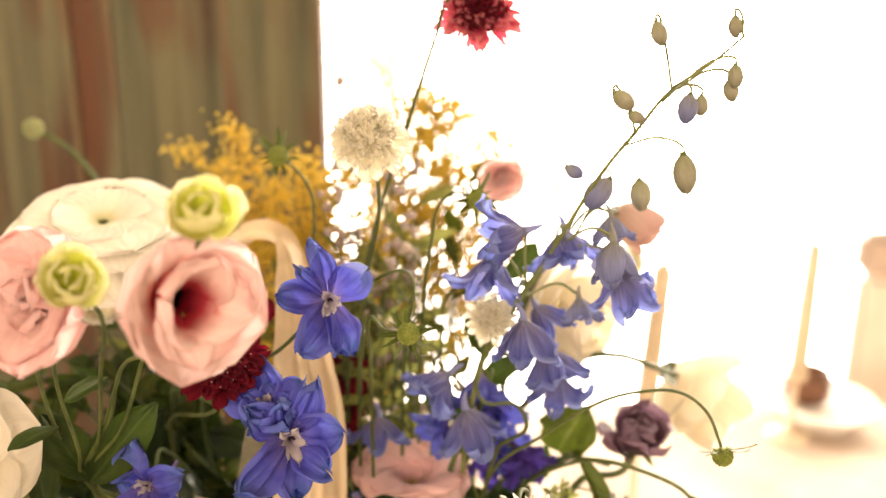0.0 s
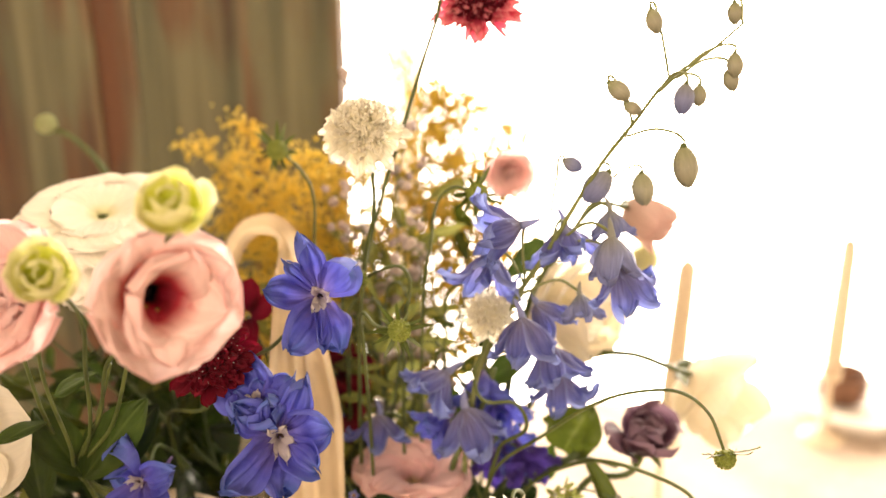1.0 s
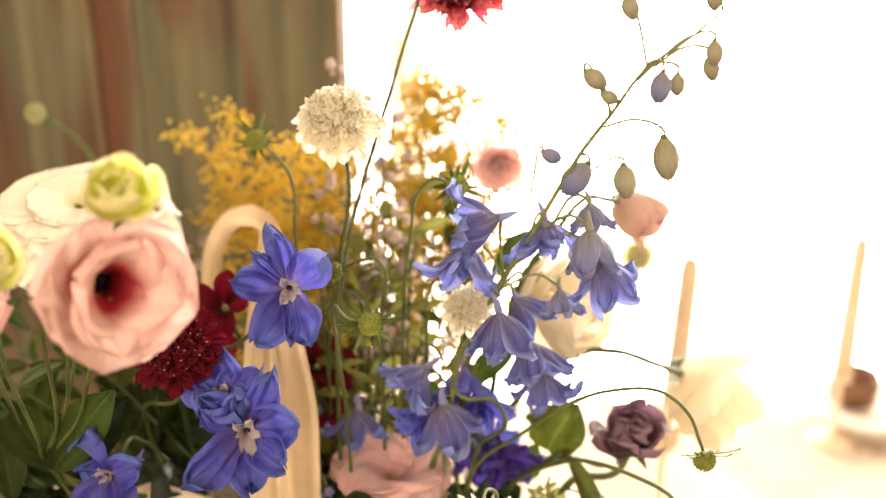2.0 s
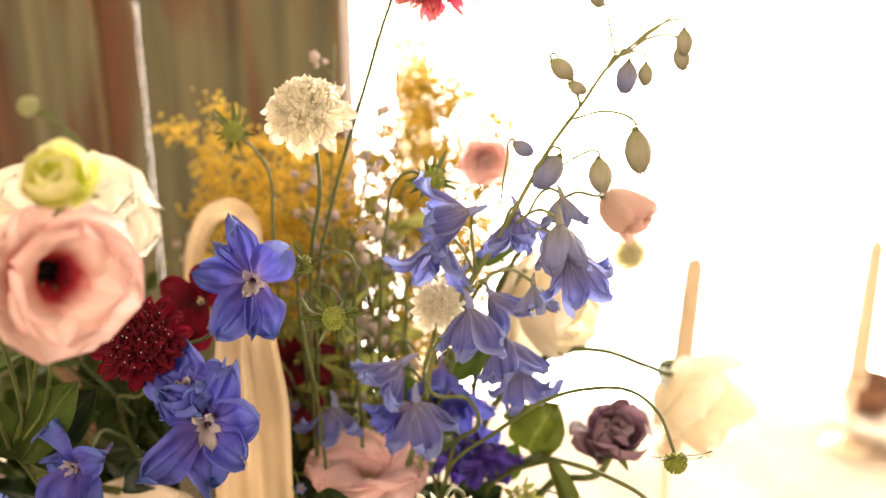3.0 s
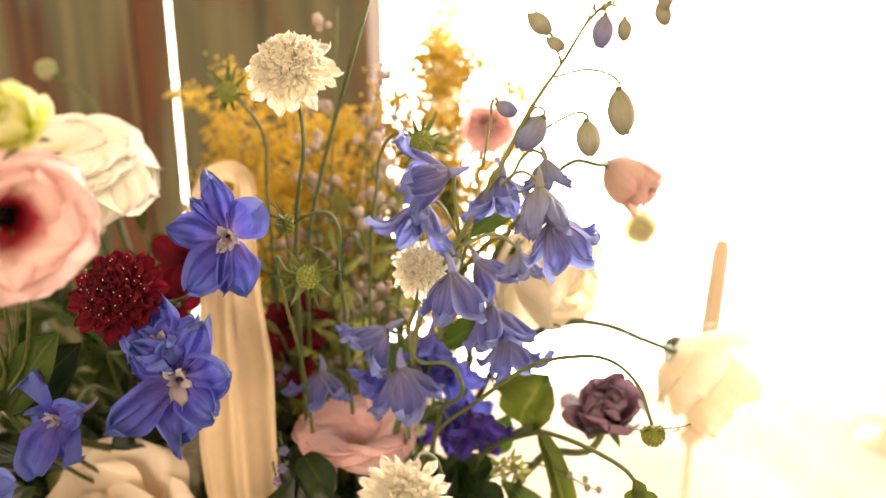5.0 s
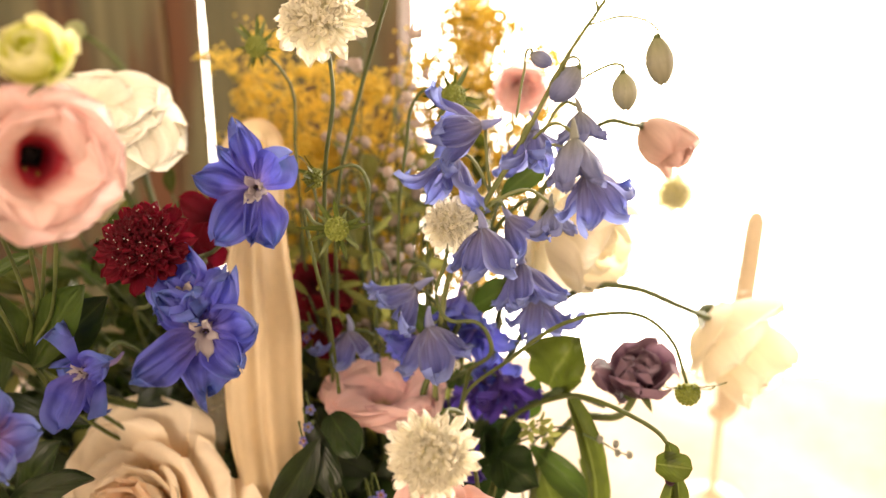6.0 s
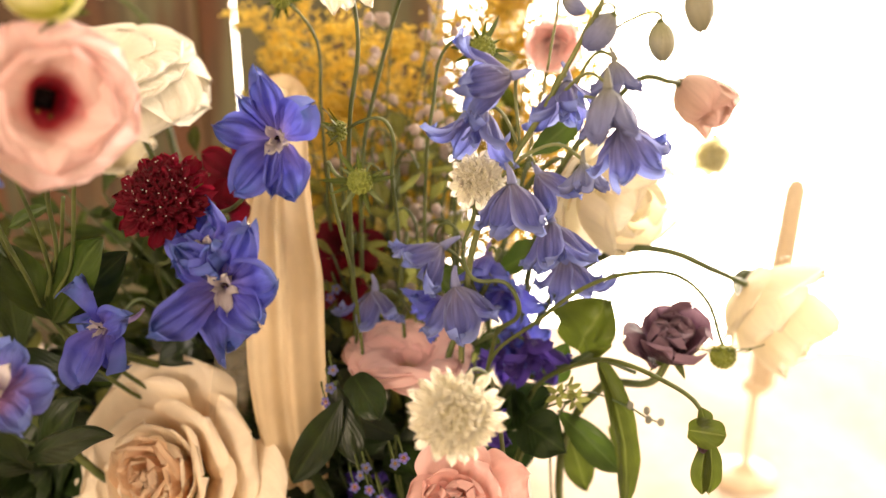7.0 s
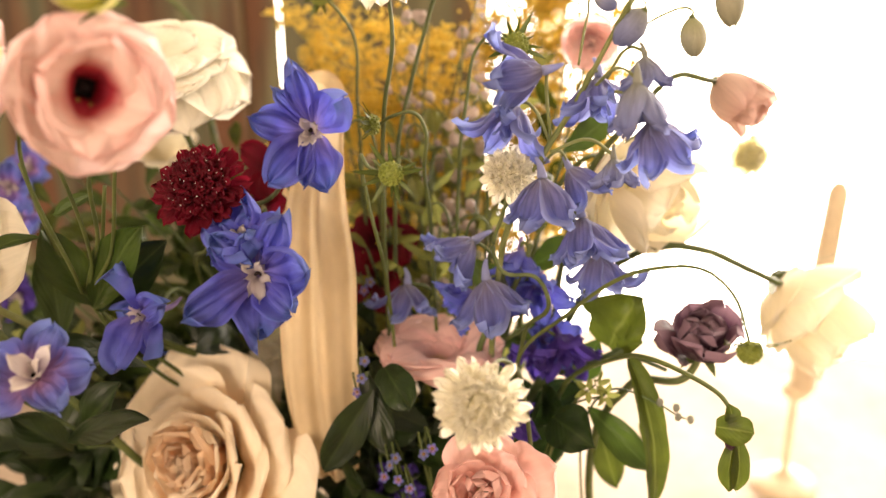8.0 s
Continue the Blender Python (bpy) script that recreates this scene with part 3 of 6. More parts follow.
def taper_candle(at, top, r, label, lean=2.5):
    c = thing("taper_candle", at, label, "candle", "candles on the table")
    h = top - at[2]
    stick = piece("candlestick", join("candlestick", [turned([(0.032, 0.0), (0.032, 0.004), (0.02, 0.010), (0.004, 0.016), (0.0035, h * 0.30), (0.012, h * 0.32), (0.013, h * 0.36), (0.009, h * 0.36)])], FRAME_PAINT), c)
    piece("wax_taper", join("wax_taper", [turned([(r, h * 0.345), (r, h * 0.5), (r * 0.8, h * 0.97), (r * 0.5, h * 0.995), (0.001, h)])], WAX), c, Matrix.Rotation(radians(lean), 4, "Y"), "tall ivory wax taper")
    v, f = tube_data([(h * math.sin(radians(lean)), 0, h * 0.985), (h * math.sin(radians(lean)), 0.001, h + 0.012)], 0.0008, 0.0006, 5, 3)
    piece("wick", mesh_from("wick", v, f, STAMEN_DARK), c)


taper_candle((0.214, 0.94, TZ + 0.008), 1.062, 0.0120, "ivory taper candle in a pale painted stick on the tablecloth")
taper_candle((0.462, 1.15, TZ + 0.008), 1.02, 0.012, "slim ivory taper candle in a pale stick by a pot", 0.5)

dish = thing("cake_stand", (0.515, 1.20, TZ + 0.010), "round white footed stand on the tablecloth", "stand")
piece("foot", join("foot", [turned([(0.05, 0.0), (0.05, 0.005), (0.02, 0.008), (0.018, 0.012), (0.03, 0.020)])], PLASTER), dish)
piece("plate", join("plate", [turned([(0.03, 0.018), (0.075, 0.022), (0.08, 0.030), (0.075, 0.030), (0.02, 0.026)], 36)], PLASTER), dish)
pot = thing("wicker_pot", (0.498, 1.20, TZ + 0.0405), "small dark brown wicker pot on a white stand", "pot")
piece("body", join("body", [turned([(0.022, 0.0), (0.027, 0.014), (0.030, 0.030), (0.028, 0.042), (0.025, 0.040), (0.022, 0.014)])], BROWN), pot)
for i in range(4):
    ring = [(0.0285 * math.cos(a), 0.0285 * math.sin(a), 0.008 + 0.009 * i) for a in np.linspace(0, 2 * math.pi, 25)]
    v, f = tube_data(ring, 0.0022, 0.0022, 6, 1)
    piece("woven_ring", mesh_from("woven_ring", v, f, BROWN), pot)

# a covered chair on the far side of the table
CHAIR = plain_material("faded_pink_linen", (0.62, 0.50, 0.42), (0.72, 0.60, 0.52), 12, 0.9, 0.3)
RAIL = plain_material("faded_taupe_wood", (0.34, 0.27, 0.22), (0.48, 0.39, 0.32), 14, 0.6, 0.3)
chair = thing("covered_chair", (0.945, 1.50, 0.0), "chair with a faded pink linen cover and taupe top rail", "chair")
piece("backrest", box_mesh("backrest", CHAIR, -0.19, 0.19, 0.14, 0.18, 0.46, 0.80, bevel=0.012), chair)
piece("top_rail", box_mesh("top_rail", RAIL, -0.20, 0.20, 0.135, 0.185, 0.802, 0.88, bevel=0.014), chair)
piece("seat", box_mesh("seat", CHAIR, -0.20, 0.20, -0.20, 0.135, 0.43, 0.47, bevel=0.012), chair)
for lx in (-0.18, 0.18):
    for ly in (-0.17, 0.16):
        piece("leg", box_mesh("leg", BROWN, lx - 0.018, lx + 0.018, ly - 0.018, ly + 0.018, 0.0, 0.429, bevel=0.004), chair)

# the vase that holds the bouquet
vase = thing("flower_bowl", (ROOT.x, ROOT.y, TZ + 0.010), "terracotta bowl filled with flowers, on the tablecloth", "bowl")
piece("bowl", join("bowl", [turned([(0.06, 0.0), (0.07, 0.008), (0.10, 0.05), (0.115, 0.11), (0.118, 0.135), (0.112, 0.135), (0.105, 0.10), (0.09, 0.05)], 40)], CERAMIC), vase)
v, f = turned([(0.104, 0.02), (0.104, 0.100), (0.09, 0.125), (0.05, 0.135)], 32)
piece("floral_foam", mesh_from("floral_foam", v, f, FOAM), vase, None, "dark green floral foam")

# ---- flower builders ----


def petals(parent, me_list, count, matrix, phase=0.0, tilt=0.0, lift=0.0, jitter=0.1, seed=0, name="petal", scales=(1.0, 1.0)):
    rng = random.Random(seed)
    for i in range(count):
        phi = phase + 2 * math.pi * i / count + rng.uniform(-jitter, jitter)
        piece(name, me_list[i % len(me_list)], parent, matrix @ turn(phi, tilt + rng.uniform(-jitter, jitter) * 0.6, rng.uniform(*scales), lift))


def lisianthus(at, way, r, mats, label, stalk, spin=0.0, seed=0, depth=0.0, double=False, bowl=0.0, group="lisianthus blooms", cat="flower", thick=0.0009, eye=True, spread=0.0):
    """An open bowl of two whorls of broad, thin, wavy petals round dark stamens."""
    t = thing("lisianthus", at, label, cat, group)
    m = aim((0, 0, 0), way, spin)
    o = dict(folds=0.006 + 0.02 * bowl, ruffle=r * 0.062, waves=2.9, a=0.55, b=3.2, c=0.50, nu=20, nv=24, jag=0.010, warp=0.06, edgy=0.05)
    outer = [petal_mesh("petal", mats[0], r * 1.24, r * 1.85, 38 - depth + 34 * bowl, 80 - depth - 88 * bowl + spread, r * 0.08, 1.25 - 0.2 * bowl, curl=14 - 2 * bowl, power=1 - 0.45 * bowl, seed=seed + i, **o) for i in range(3)]
    inner = [petal_mesh("petal", mats[0], r * 1.20, r * 1.78, 27 - depth + 34 * bowl, 74 - depth - 84 * bowl + spread, r * 0.06, 1.1, curl=8, power=1 - 0.45 * bowl, seed=seed + 7 + i, **o) for i in range(3)]
    petals(t, outer, 5, m, 0.3, 0.02, -r * 0.03, 0.12, seed, scales=(0.94, 1.06))
    petals(t, inner, 4, m, 0.9, 0.0, 0.0, 0.16, seed + 1, scales=(0.92, 1.02))
    if double:
        core = [petal_mesh("petal", mats[0], r * (0.80 - 0.16 * (i % 2)), r * (0.95 - 0.15 * (i % 2)), 6, 40 - depth - 18 * (i % 2), r * 0.05, 1.0, seed=seed + 20 + i, ruffle=r * 0.10, waves=2.2, a=0.5, b=4.5, c=0.5, folds=0.03, curl=20, nu=14, nv=16) for i in range(4)]
        petals(t, core, 6, m, 0.2, 0.0, 0.0, 0.25, seed + 2, scales=(0.85, 1.08))
        petals(t, core, 5, m, 0.8, 0.0, r * 0.02, 0.3, seed + 3, scales=(0.55, 0.75))
    chunks = [ball_data((0, 0, r * 0.04), r * 0.13, 0.8)]
    gold = []
    rng = random.Random(seed)
    for i in range(7):
        a = i * 0.898 + rng.uniform(-0.1, 0.1)
        d = r * rng.uniform(0.12, 0.26)
        tip = (d * math.cos(a), d * math.sin(a), r * rng.uniform(0.26, 0.38))
        chunks.append(tube_data([(d * 0.3 * math.cos(a), d * 0.3 * math.sin(a), 0), tip], r * 0.022, r * 0.018, 5, 2))
        gold.append(ball_data(tip, r * 0.034, 1.6, 4, 6, (math.cos(a), math.sin(a), 0.6)))
    if eye and not double:
        tagged(piece("stamen_cluster", join("stamen_cluster", chunks, STAMEN_DARK), t, m, "dark stamens"), kind="stuff")
        tagged(piece("anther_ring", join("anther_ring", gold, STAMEN_GOLD), t, m, "golden anthers"), kind="stuff")
    sep = petal_mesh("sepal", STEM, r * 0.45, r * 0.12, 60, 95, r * 0.03, 3.0, a=0.4, b=1.5, c=1.0, nu=5, nv=4)
    petals(t, [sep], 5, m, 0.0, 0.15, -r * 0.06, 0.1, seed, "sepal")
    chalk = join("calyx", [ball_data((0, 0, -r * 0.08), r * 0.13, 1.2)], STEM)
    piece("calyx", chalk, t, m)
    if stalk:
        stem(t, [Vector(at) - Vector(way).normalized() * r * 0.15] + list(stalk), thick, thick * 1.4)
    return t


def rose(at, way, r, mats, label, stalk=(), spin=0.0, seed=0, count=34, tight=0.0, name="rose", hearts=0.3, ruffle=0.02, opening=1.0, cat="rose", rag=1.0):
    """Spirally packed petals: upright and folded in the heart, broad and rolled back outside."""
    t = thing(name, at, label, cat)
    m = aim((0, 0, 0), way, spin)
    rng = random.Random(seed)
    s = r * 0.80
    inner = int(count * hearts)
    for i in range(count):
        if i < inner:
            f = i / max(1, inner - 1)
            me = petal_mesh("petal", mats[0], s * (0.56 + 0.16 * f), s * (0.30 + 0.46 * f), 2 + 18 * f, -16 + 30 * f - tight * 0.3, s * (0.03 + 0.23 * f), 1.0, a=0.4, b=6, c=0.45,
                            ruffle=s * (ruffle + 0.05 * (1 - f)), waves=2.6, curl=12, seed=seed * 50 + i, nu=12, nv=14, folds=0.05, jag=0.02, warp=0.07)
            piece("petal", me, t, m @ turn(i * 2.39996 + rng.uniform(-0.4, 0.4), rng.uniform(-0.10, 0.10), 1.0, s * (0.18 - 0.08 * f)))
        else:
            f = (i - inner) / max(1, count - inner - 1)
            me = petal_mesh("petal", mats[1], s * (0.57 + 0.55 * f), s * (0.95 + 0.62 * f), 4 + 48 * f * opening, (10 + 72 * f) * opening - tight, s * (0.17 + 0.21 * f), 1.1 + 0.4 * f, a=0.38, b=6, c=0.45,
                            ruffle=s * (ruffle + 0.014), waves=1.2, curl=24 * f + 14, seed=seed * 50 + i, nu=18, nv=18, edge_curl=0.12 + 0.20 * f, folds=0.007 * rag, jag=0.005 * rag, warp=0.05 + 0.012 * rag, edgy=0.04 + 0.02 * rag)
            piece("petal", me, t, m @ turn(i * 2.39996 + rng.uniform(-0.25, 0.25), rng.uniform(-0.05, 0.05), rng.uniform(0.94, 1.03), s * (0.10 - 0.20 * f)))
    sep = petal_mesh("sepal", STEM, r * 0.55, r * 0.18, 75, 110, r * 0.05, 3.0, a=0.4, b=1.5, c=1.0, nu=6, nv=4)
    petals(t, [sep], 5, m, 0.0, 0.1, -r * 0.04, 0.1, seed, "sepal")
    piece("hip", join("hip", [ball_data((0, 0, -r * 0.06), r * 0.16, 1.1)], STEM), t, m)
    if stalk:
        stem(t, [Vector(at) - Vector(way).normalized() * r * 0.12] + list(stalk), 0.0022, 0.0026)
    return t


def scabiosa(at, way, r, mat, heart, label, stalk, seed=0, droop=0, stalk_mat=None, dots=None, outer_count=13, dense=True, jag=0.05, thin=1.0):
    """A pincushion: a ring of toothed outer petals, smaller florets towards the domed middle."""
    t = thing("scabiosa", at, label, "flower", "pincushion flowers")
    m = aim((0, 0, 0), way)
    for ring in range(6):
        f = ring / 5
        count = round(outer_count * (1.55 - 0.75 * f))
        shapes = [petal_mesh("petal", mat, r * (0.60 - 0.27 * f), r * (0.30 - 0.10 * f) * thin, 66 + droop - 46 * f, 98 + droop - 50 * f, r * (0.42 - 0.20 * f), 2.2, a=0.5, b=5, c=0.5, ruffle=r * 0.05, waves=2.2, jag=jag * 2.2,
                             folds=0.025, curl=(-14, 16, 4)[i], seed=seed + 7 * ring + i, nu=8, nv=9, warp=0.06, edgy=0.12) for i in range(3)]
        petals(t, shapes, count, m, 0.37 * ring, 0.0, r * (0.02 + 0.36 * f), 0.14, seed + ring, scales=(0.82, 1.12))
    rng = random.Random(seed)
    mid = [petal_mesh("floret", mat, r * 0.27, r * 0.16, 5, 60, r * 0.02, 1.5, a=0.5, b=5, c=0.5, ruffle=r * 0.07, waves=2.0, jag=0.10, seed=seed + 30 + i, nu=5, nv=5) for i in range(3)]
    jobs, tips = [], []
    n = 170 if dense else 60
    for i in range(n):
        f = math.sqrt((i + 0.5) / n)
        ph = i * 2.39996
        base = Vector((0.52 * r * f * math.cos(ph), 0.52 * r * f * math.sin(ph), r * (0.22 + 0.30 * (1 - f * f))))
        way2 = Vector((math.cos(ph) * f * 0.9, math.sin(ph) * f * 0.9, 1.0))
        jobs.append((mid[i % 3], aim(base, way2, rng.uniform(0, 360)) @ Matrix.Scale(0.55 + 0.55 * f, 4)))
        if dots and rng.random() < 0.18:
            tip = base + way2.normalized() * r * rng.uniform(0.28, 0.44)
            tips.append(ball_data(tip, r * rng.uniform(0.008, 0.014), 1.4, 4, 5))
    tagged(piece("pincushion", join_copies("pincushion", jobs, heart), t, m), kind="stuff")
    if tips:
        tagged(piece("anther_ring", join("anther_ring", tips, dots), t, m), kind="stuff")
    chunks = [ball_data((0, 0, -r * 0.04), r * 0.38, 0.45, 7, 12)]
    piece("receptacle", join("receptacle", chunks, POD), t, m)
    piece("cushion", join("cushion", [ball_data((0, 0, r * 0.10), r * 0.46, 0.80, 7, 14)], heart, np.full((7 * 14 - 14 + 2, 2), 0.5)), t, m)
    br = petal_mesh("bract", STEM, r * 0.5, r * 0.11, 75, 105, r * 0.12, 3.0, a=0.4, b=1.5, c=1.0, nu=5, nv=4)
    petals(t, [br], 8, m, 0.0, 0.1, -r * 0.10, 0.1, seed, "bract")
    if stalk:
        stem(t, [Vector(at) - Vector(way).normalized() * r * 0.12] + list(stalk), 0.0010, 0.0013, stalk_mat)
    return t


def seed_pod(at, way, r, label, stalk, seed=0, spread=1.0, thick=0.0008, down=0, head=None):
    """A scabiosa gone over: a knobbly green button with a star of narrow bracts behind."""
    t = thing("scabiosa_pod", at, label, "seed pod", "green seed pods")
    m = aim((0, 0, 0), way)
    chunks = [ball_data((0, 0, 0), r * 0.86, 0.95, 7, 12)]
    n = 70
    for i in range(n):
        z = 1 - 1.75 * (i + 0.5) / n
        q = math.sqrt(max(0.0, 1 - z * z))
        p = Vector((q * math.cos(i * 2.39996), q * math.sin(i * 2.39996), z))
        chunks.append(ball_data(p * r * 0.90, r * 0.155, 1.0, 4, 6))
    piece("seed_head", join("seed_head", chunks, head or POD), t, m)
    rng = random.Random(seed)
    brs = [petal_mesh("bract", STEM if i == 2 else LEAF_LIGHT, r * 2.5 * spread, r * 0.46, 62 + down, 84 + down, r * 0.3, 3.0, a=0.35, b=1.6, c=0.9, ruffle=r * 0.05, curl=-20 + 25 * i, seed=seed + i, nu=7, nv=4, crease=0.3) for i in range(3)]
    petals(t, brs, 12, m, 0.0, 0.0, -r * 0.45, 0.2, seed, "bract", (0.6, 1.1))
    if stalk:
        stem(t, [Vector(at) - Vector(way).normalized() * r * 0.7] + list(stalk), thick, thick * 1.4)
    return t


def floret_open(parent, at, way, r, mat, spin=0.0, seed=0, bee=BEE, flat=0.0, label="", spec=None, double=False, bee_size=1.0, broad=1.0, frill=1.0):
    """A delphinium floret seen open: five broad sepals, a pale bee in the middle, a spur behind."""
    inv = parent.matrix_world.inverted()
    m = aim(inv @ Vector(at), way, spin)
    v, f = tube_data([(0, 0, 0.001), (0, 0.001, -r * 0.35), (0, r * 0.12, -r * 0.75), (0, r * 0.3, -r * 0.95)], r * 0.12, r * 0.03, 7, 4)
    fl = piece("floret", mesh_from("spur", v, f, mat), parent, m, label)
    spec = spec or [(spin + 72 * i + (7 * i * seed) % 17 - 8, 1.0 + 0.04 * ((seed + 3 * i) % 5 - 2), 0.70 + 0.05 * ((seed + i) % 3), (-24, 20, 4, 30, -10)[(seed + i) % 5]) for i in range(5)]
    for i, (deg, ln, wd, cu) in enumerate(spec):
        me = petal_mesh("petal", mat, r * 1.18 * ln, r * wd * 1.28 * broad, 42 + flat, (92, 70, 100, 78, 88)[(i + seed) % 5] + flat, r * 0.05, (1.3, 2.4, 1.6)[i % 3], a=0.82, b=2.7, c=0.60, ruffle=r * 0.21 * frill, waves=2.5 * frill, folds=0.075, jag=0.045, curl=cu, seed=seed + i, nu=20, nv=18, crease=-0.34 if i % 2 else 0.16, warp=0.17, edgy=0.15)
        piece("petal", me, fl, Matrix.Rotation(radians(deg - spin), 4, "Z") @ Matrix.Rotation(0.07 * ((i * 7) % 5 - 2), 4, "Y") @ Matrix.Rotation(0.09 * ((i * 3 + seed) % 5 - 2), 4, "X"))
    if double:
        for i in range(4):
            me = petal_mesh("petal", mat, r * (0.62 + 0.07 * i), r * 0.50, 22, 62 + 9 * i, r * 0.05, 1.4, a=0.6, b=3, c=0.6, ruffle=r * 0.10, waves=2.0, folds=0.04, jag=0.03, curl=(30, -30, 10, 40)[i], seed=seed + 60 + i, nu=12, nv=12, crease=-0.2)
            piece("petal", me, fl, turn(radians(86 * i + 30 + seed % 40), 0.0, 1.0, r * 0.06))
    bs = petal_mesh("bee_petal", bee, r * 0.58 * bee_size, r * 0.24 * bee_size, 4, 34, r * 0.05, 1.6, a=0.5, b=4, c=0.5, ruffle=r * 0.06, seed=seed + 5, nu=6, nv=5, jag=0.12)
    petals(fl, [bs], 7, Matrix.Identity(4), 0.6, 0.1, r * 0.04, 0.4, seed, "bee_petal", (0.6, 1.25))
    chunks = [tube_data([(0, 0, 0), (0.05 * r * math.cos(i), 0.05 * r * math.sin(i), r * 0.26)], r * 0.018, r * 0.03, 5, 2) for i in range(4)]
    piece("stamen_tuft", join("stamen_tuft", chunks, STAMEN_DARK), fl)
    return fl


def floret_bell(parent, at, way, length, mat, spin=0.0, seed=0, flare=1.0, label=""):
    """A hanging bell: at is the apex with its spur, way the side it opens to."""
    inv = parent.matrix_world.inverted()
    m = aim(inv @ Vector(at), way, spin)
    s = length
    v, f = tube_data([(0, 0, s * 0.15), (0, 0, -s * 0.05), (0, s * 0.04, -s * 0.25), (0, s * 0.12, -s * 0.40)], s * 0.13, s * 0.03, 7, 4)
    fl = piece("floret", mesh_from("spur", v, f, mat), parent, m, label)
    o = dict(a=0.42, b=4.0, c=0.66, ruffle=s * 0.13, waves=2.5, folds=0.05, jag=0.085, nu=16, nv=16, warp=0.10, edgy=0.12)
    ms = [petal_mesh("petal", mat, s * (1.08 + 0.07 * i), s * (0.60 + 0.07 * i), 64, 10 + 8 * flare, s * 0.03, 1.0, curl=(50 + 20 * i) * flare, seed=seed + i, power=0.55, crease=(-0.12, 0.10, -0.05)[i], **o) for i in range(3)]
    petals(fl, ms, 5, Matrix.Identity(4), 0.0, 0.0, 0.0, 0.16, seed, scales=(0.90, 1.06))
    ins = petal_mesh("bee_petal", mat, s * 0.7, s * 0.34, 14, 18, s * 0.02, 1.2, a=0.5, b=4, c=0.5, ruffle=s * 0.05, seed=seed + 8, nu=6, nv=5)
    petals(fl, [ins], 3, Matrix.Identity(4), 0.5, 0.0, s * 0.1, 0.2, seed, "bee_petal")
    return fl


def bud(parent, top, way, length, mat, seed=0, fat=0.62, name="bud"):
    """A closed, pointed bud of five overlapping segments that hangs from top along way."""
    inv = parent.matrix_world.inverted()
    s = length
    me = petal_mesh("segment", mat, s * 1.25, s * max(fat, 0.62) * 1.05, 40 + 32 * fat, -36 - 32 * fat, s * 0.03, 1.0, a=0.45, b=3, c=0.7, nu=9, nv=6, seed=seed, ruffle=s * 0.02, warp=0.0, edgy=0.03)
    cap = piece(name, join(name, [ball_data((0, 0, s * 0.03), s * 0.10, 0.8)], STEM), parent, aim(inv @ Vector(top), way, seed * 37))
    for i in range(6):
        piece("segment", me, cap, turn(2 * math.pi * i / 6, 0.02 * (i % 2), 1.0 - 0.03 * (i % 2)))
    return cap


def leaf(parent, base, tip, width, mat=None, normal=(0.15, -0.75, 0.6), bend=14.0, seed=0, ruffle=0.02, crease=-0.25, a=0.75, b=2.2, c=0.9, name="leaf", label="", warp=0.16):
    """A leaf between two places, its upper side towards normal."""
    mat = mat or LEAF
    inv = parent.matrix_world.inverted()
    p, q = inv @ Vector(base), inv @ Vector(tip)
    x = (q - p)
    ln = x.length
    x.normalize()
    z = Vector(normal)
    z = (z - x * z.dot(x)).normalized()
    y = z.cross(x)
    m = Matrix(((x.x, y.x, z.x, p.x), (x.y, y.y, z.y, p.y), (x.z, y.z, z.z, p.z), (0, 0, 0, 1)))
    me = petal_mesh(name, mat, ln * 1.03, width, 90 - bend, 90 + bend, 0.0, 6.0, a=a, b=b, c=c, ruffle=ln * ruffle, waves=1.2, seed=seed, nu=14, nv=8, crease=crease, warp=warp, edgy=0.10)
    return piece(name, me, parent, m, label)

# ---- the bouquet: pink lisianthus with green buds ----
lisianthus((-0.1130, 0.3760, 1.2375), facing(43, 6), 0.0345, (PINK,), "open pale pink lisianthus with a crimson throat and dark stamens", [(-0.1203, 0.4000, 1.2016), (-0.1450, 0.4150, 1.1890), (-0.1650, 0.4400, 1.1464), (-0.1898, 0.4620, 1.0959), (-0.125, 0.555, 1.0), (-0.09, 0.565, 0.87)], 20, 3, depth=20)
lisianthus((-0.1635, 0.3920, 1.2272), facing(-32, 22), 0.030, (PINK_SOFT,), "double pale pink lisianthus turned to the side", [(-0.1769, 0.4100, 1.1910), (-0.1827, 0.4400, 1.1271), (-0.1898, 0.4620, 1.0959), (-0.125, 0.555, 1.0), (-0.09, 0.565, 0.87)], 50, 9, double=True)


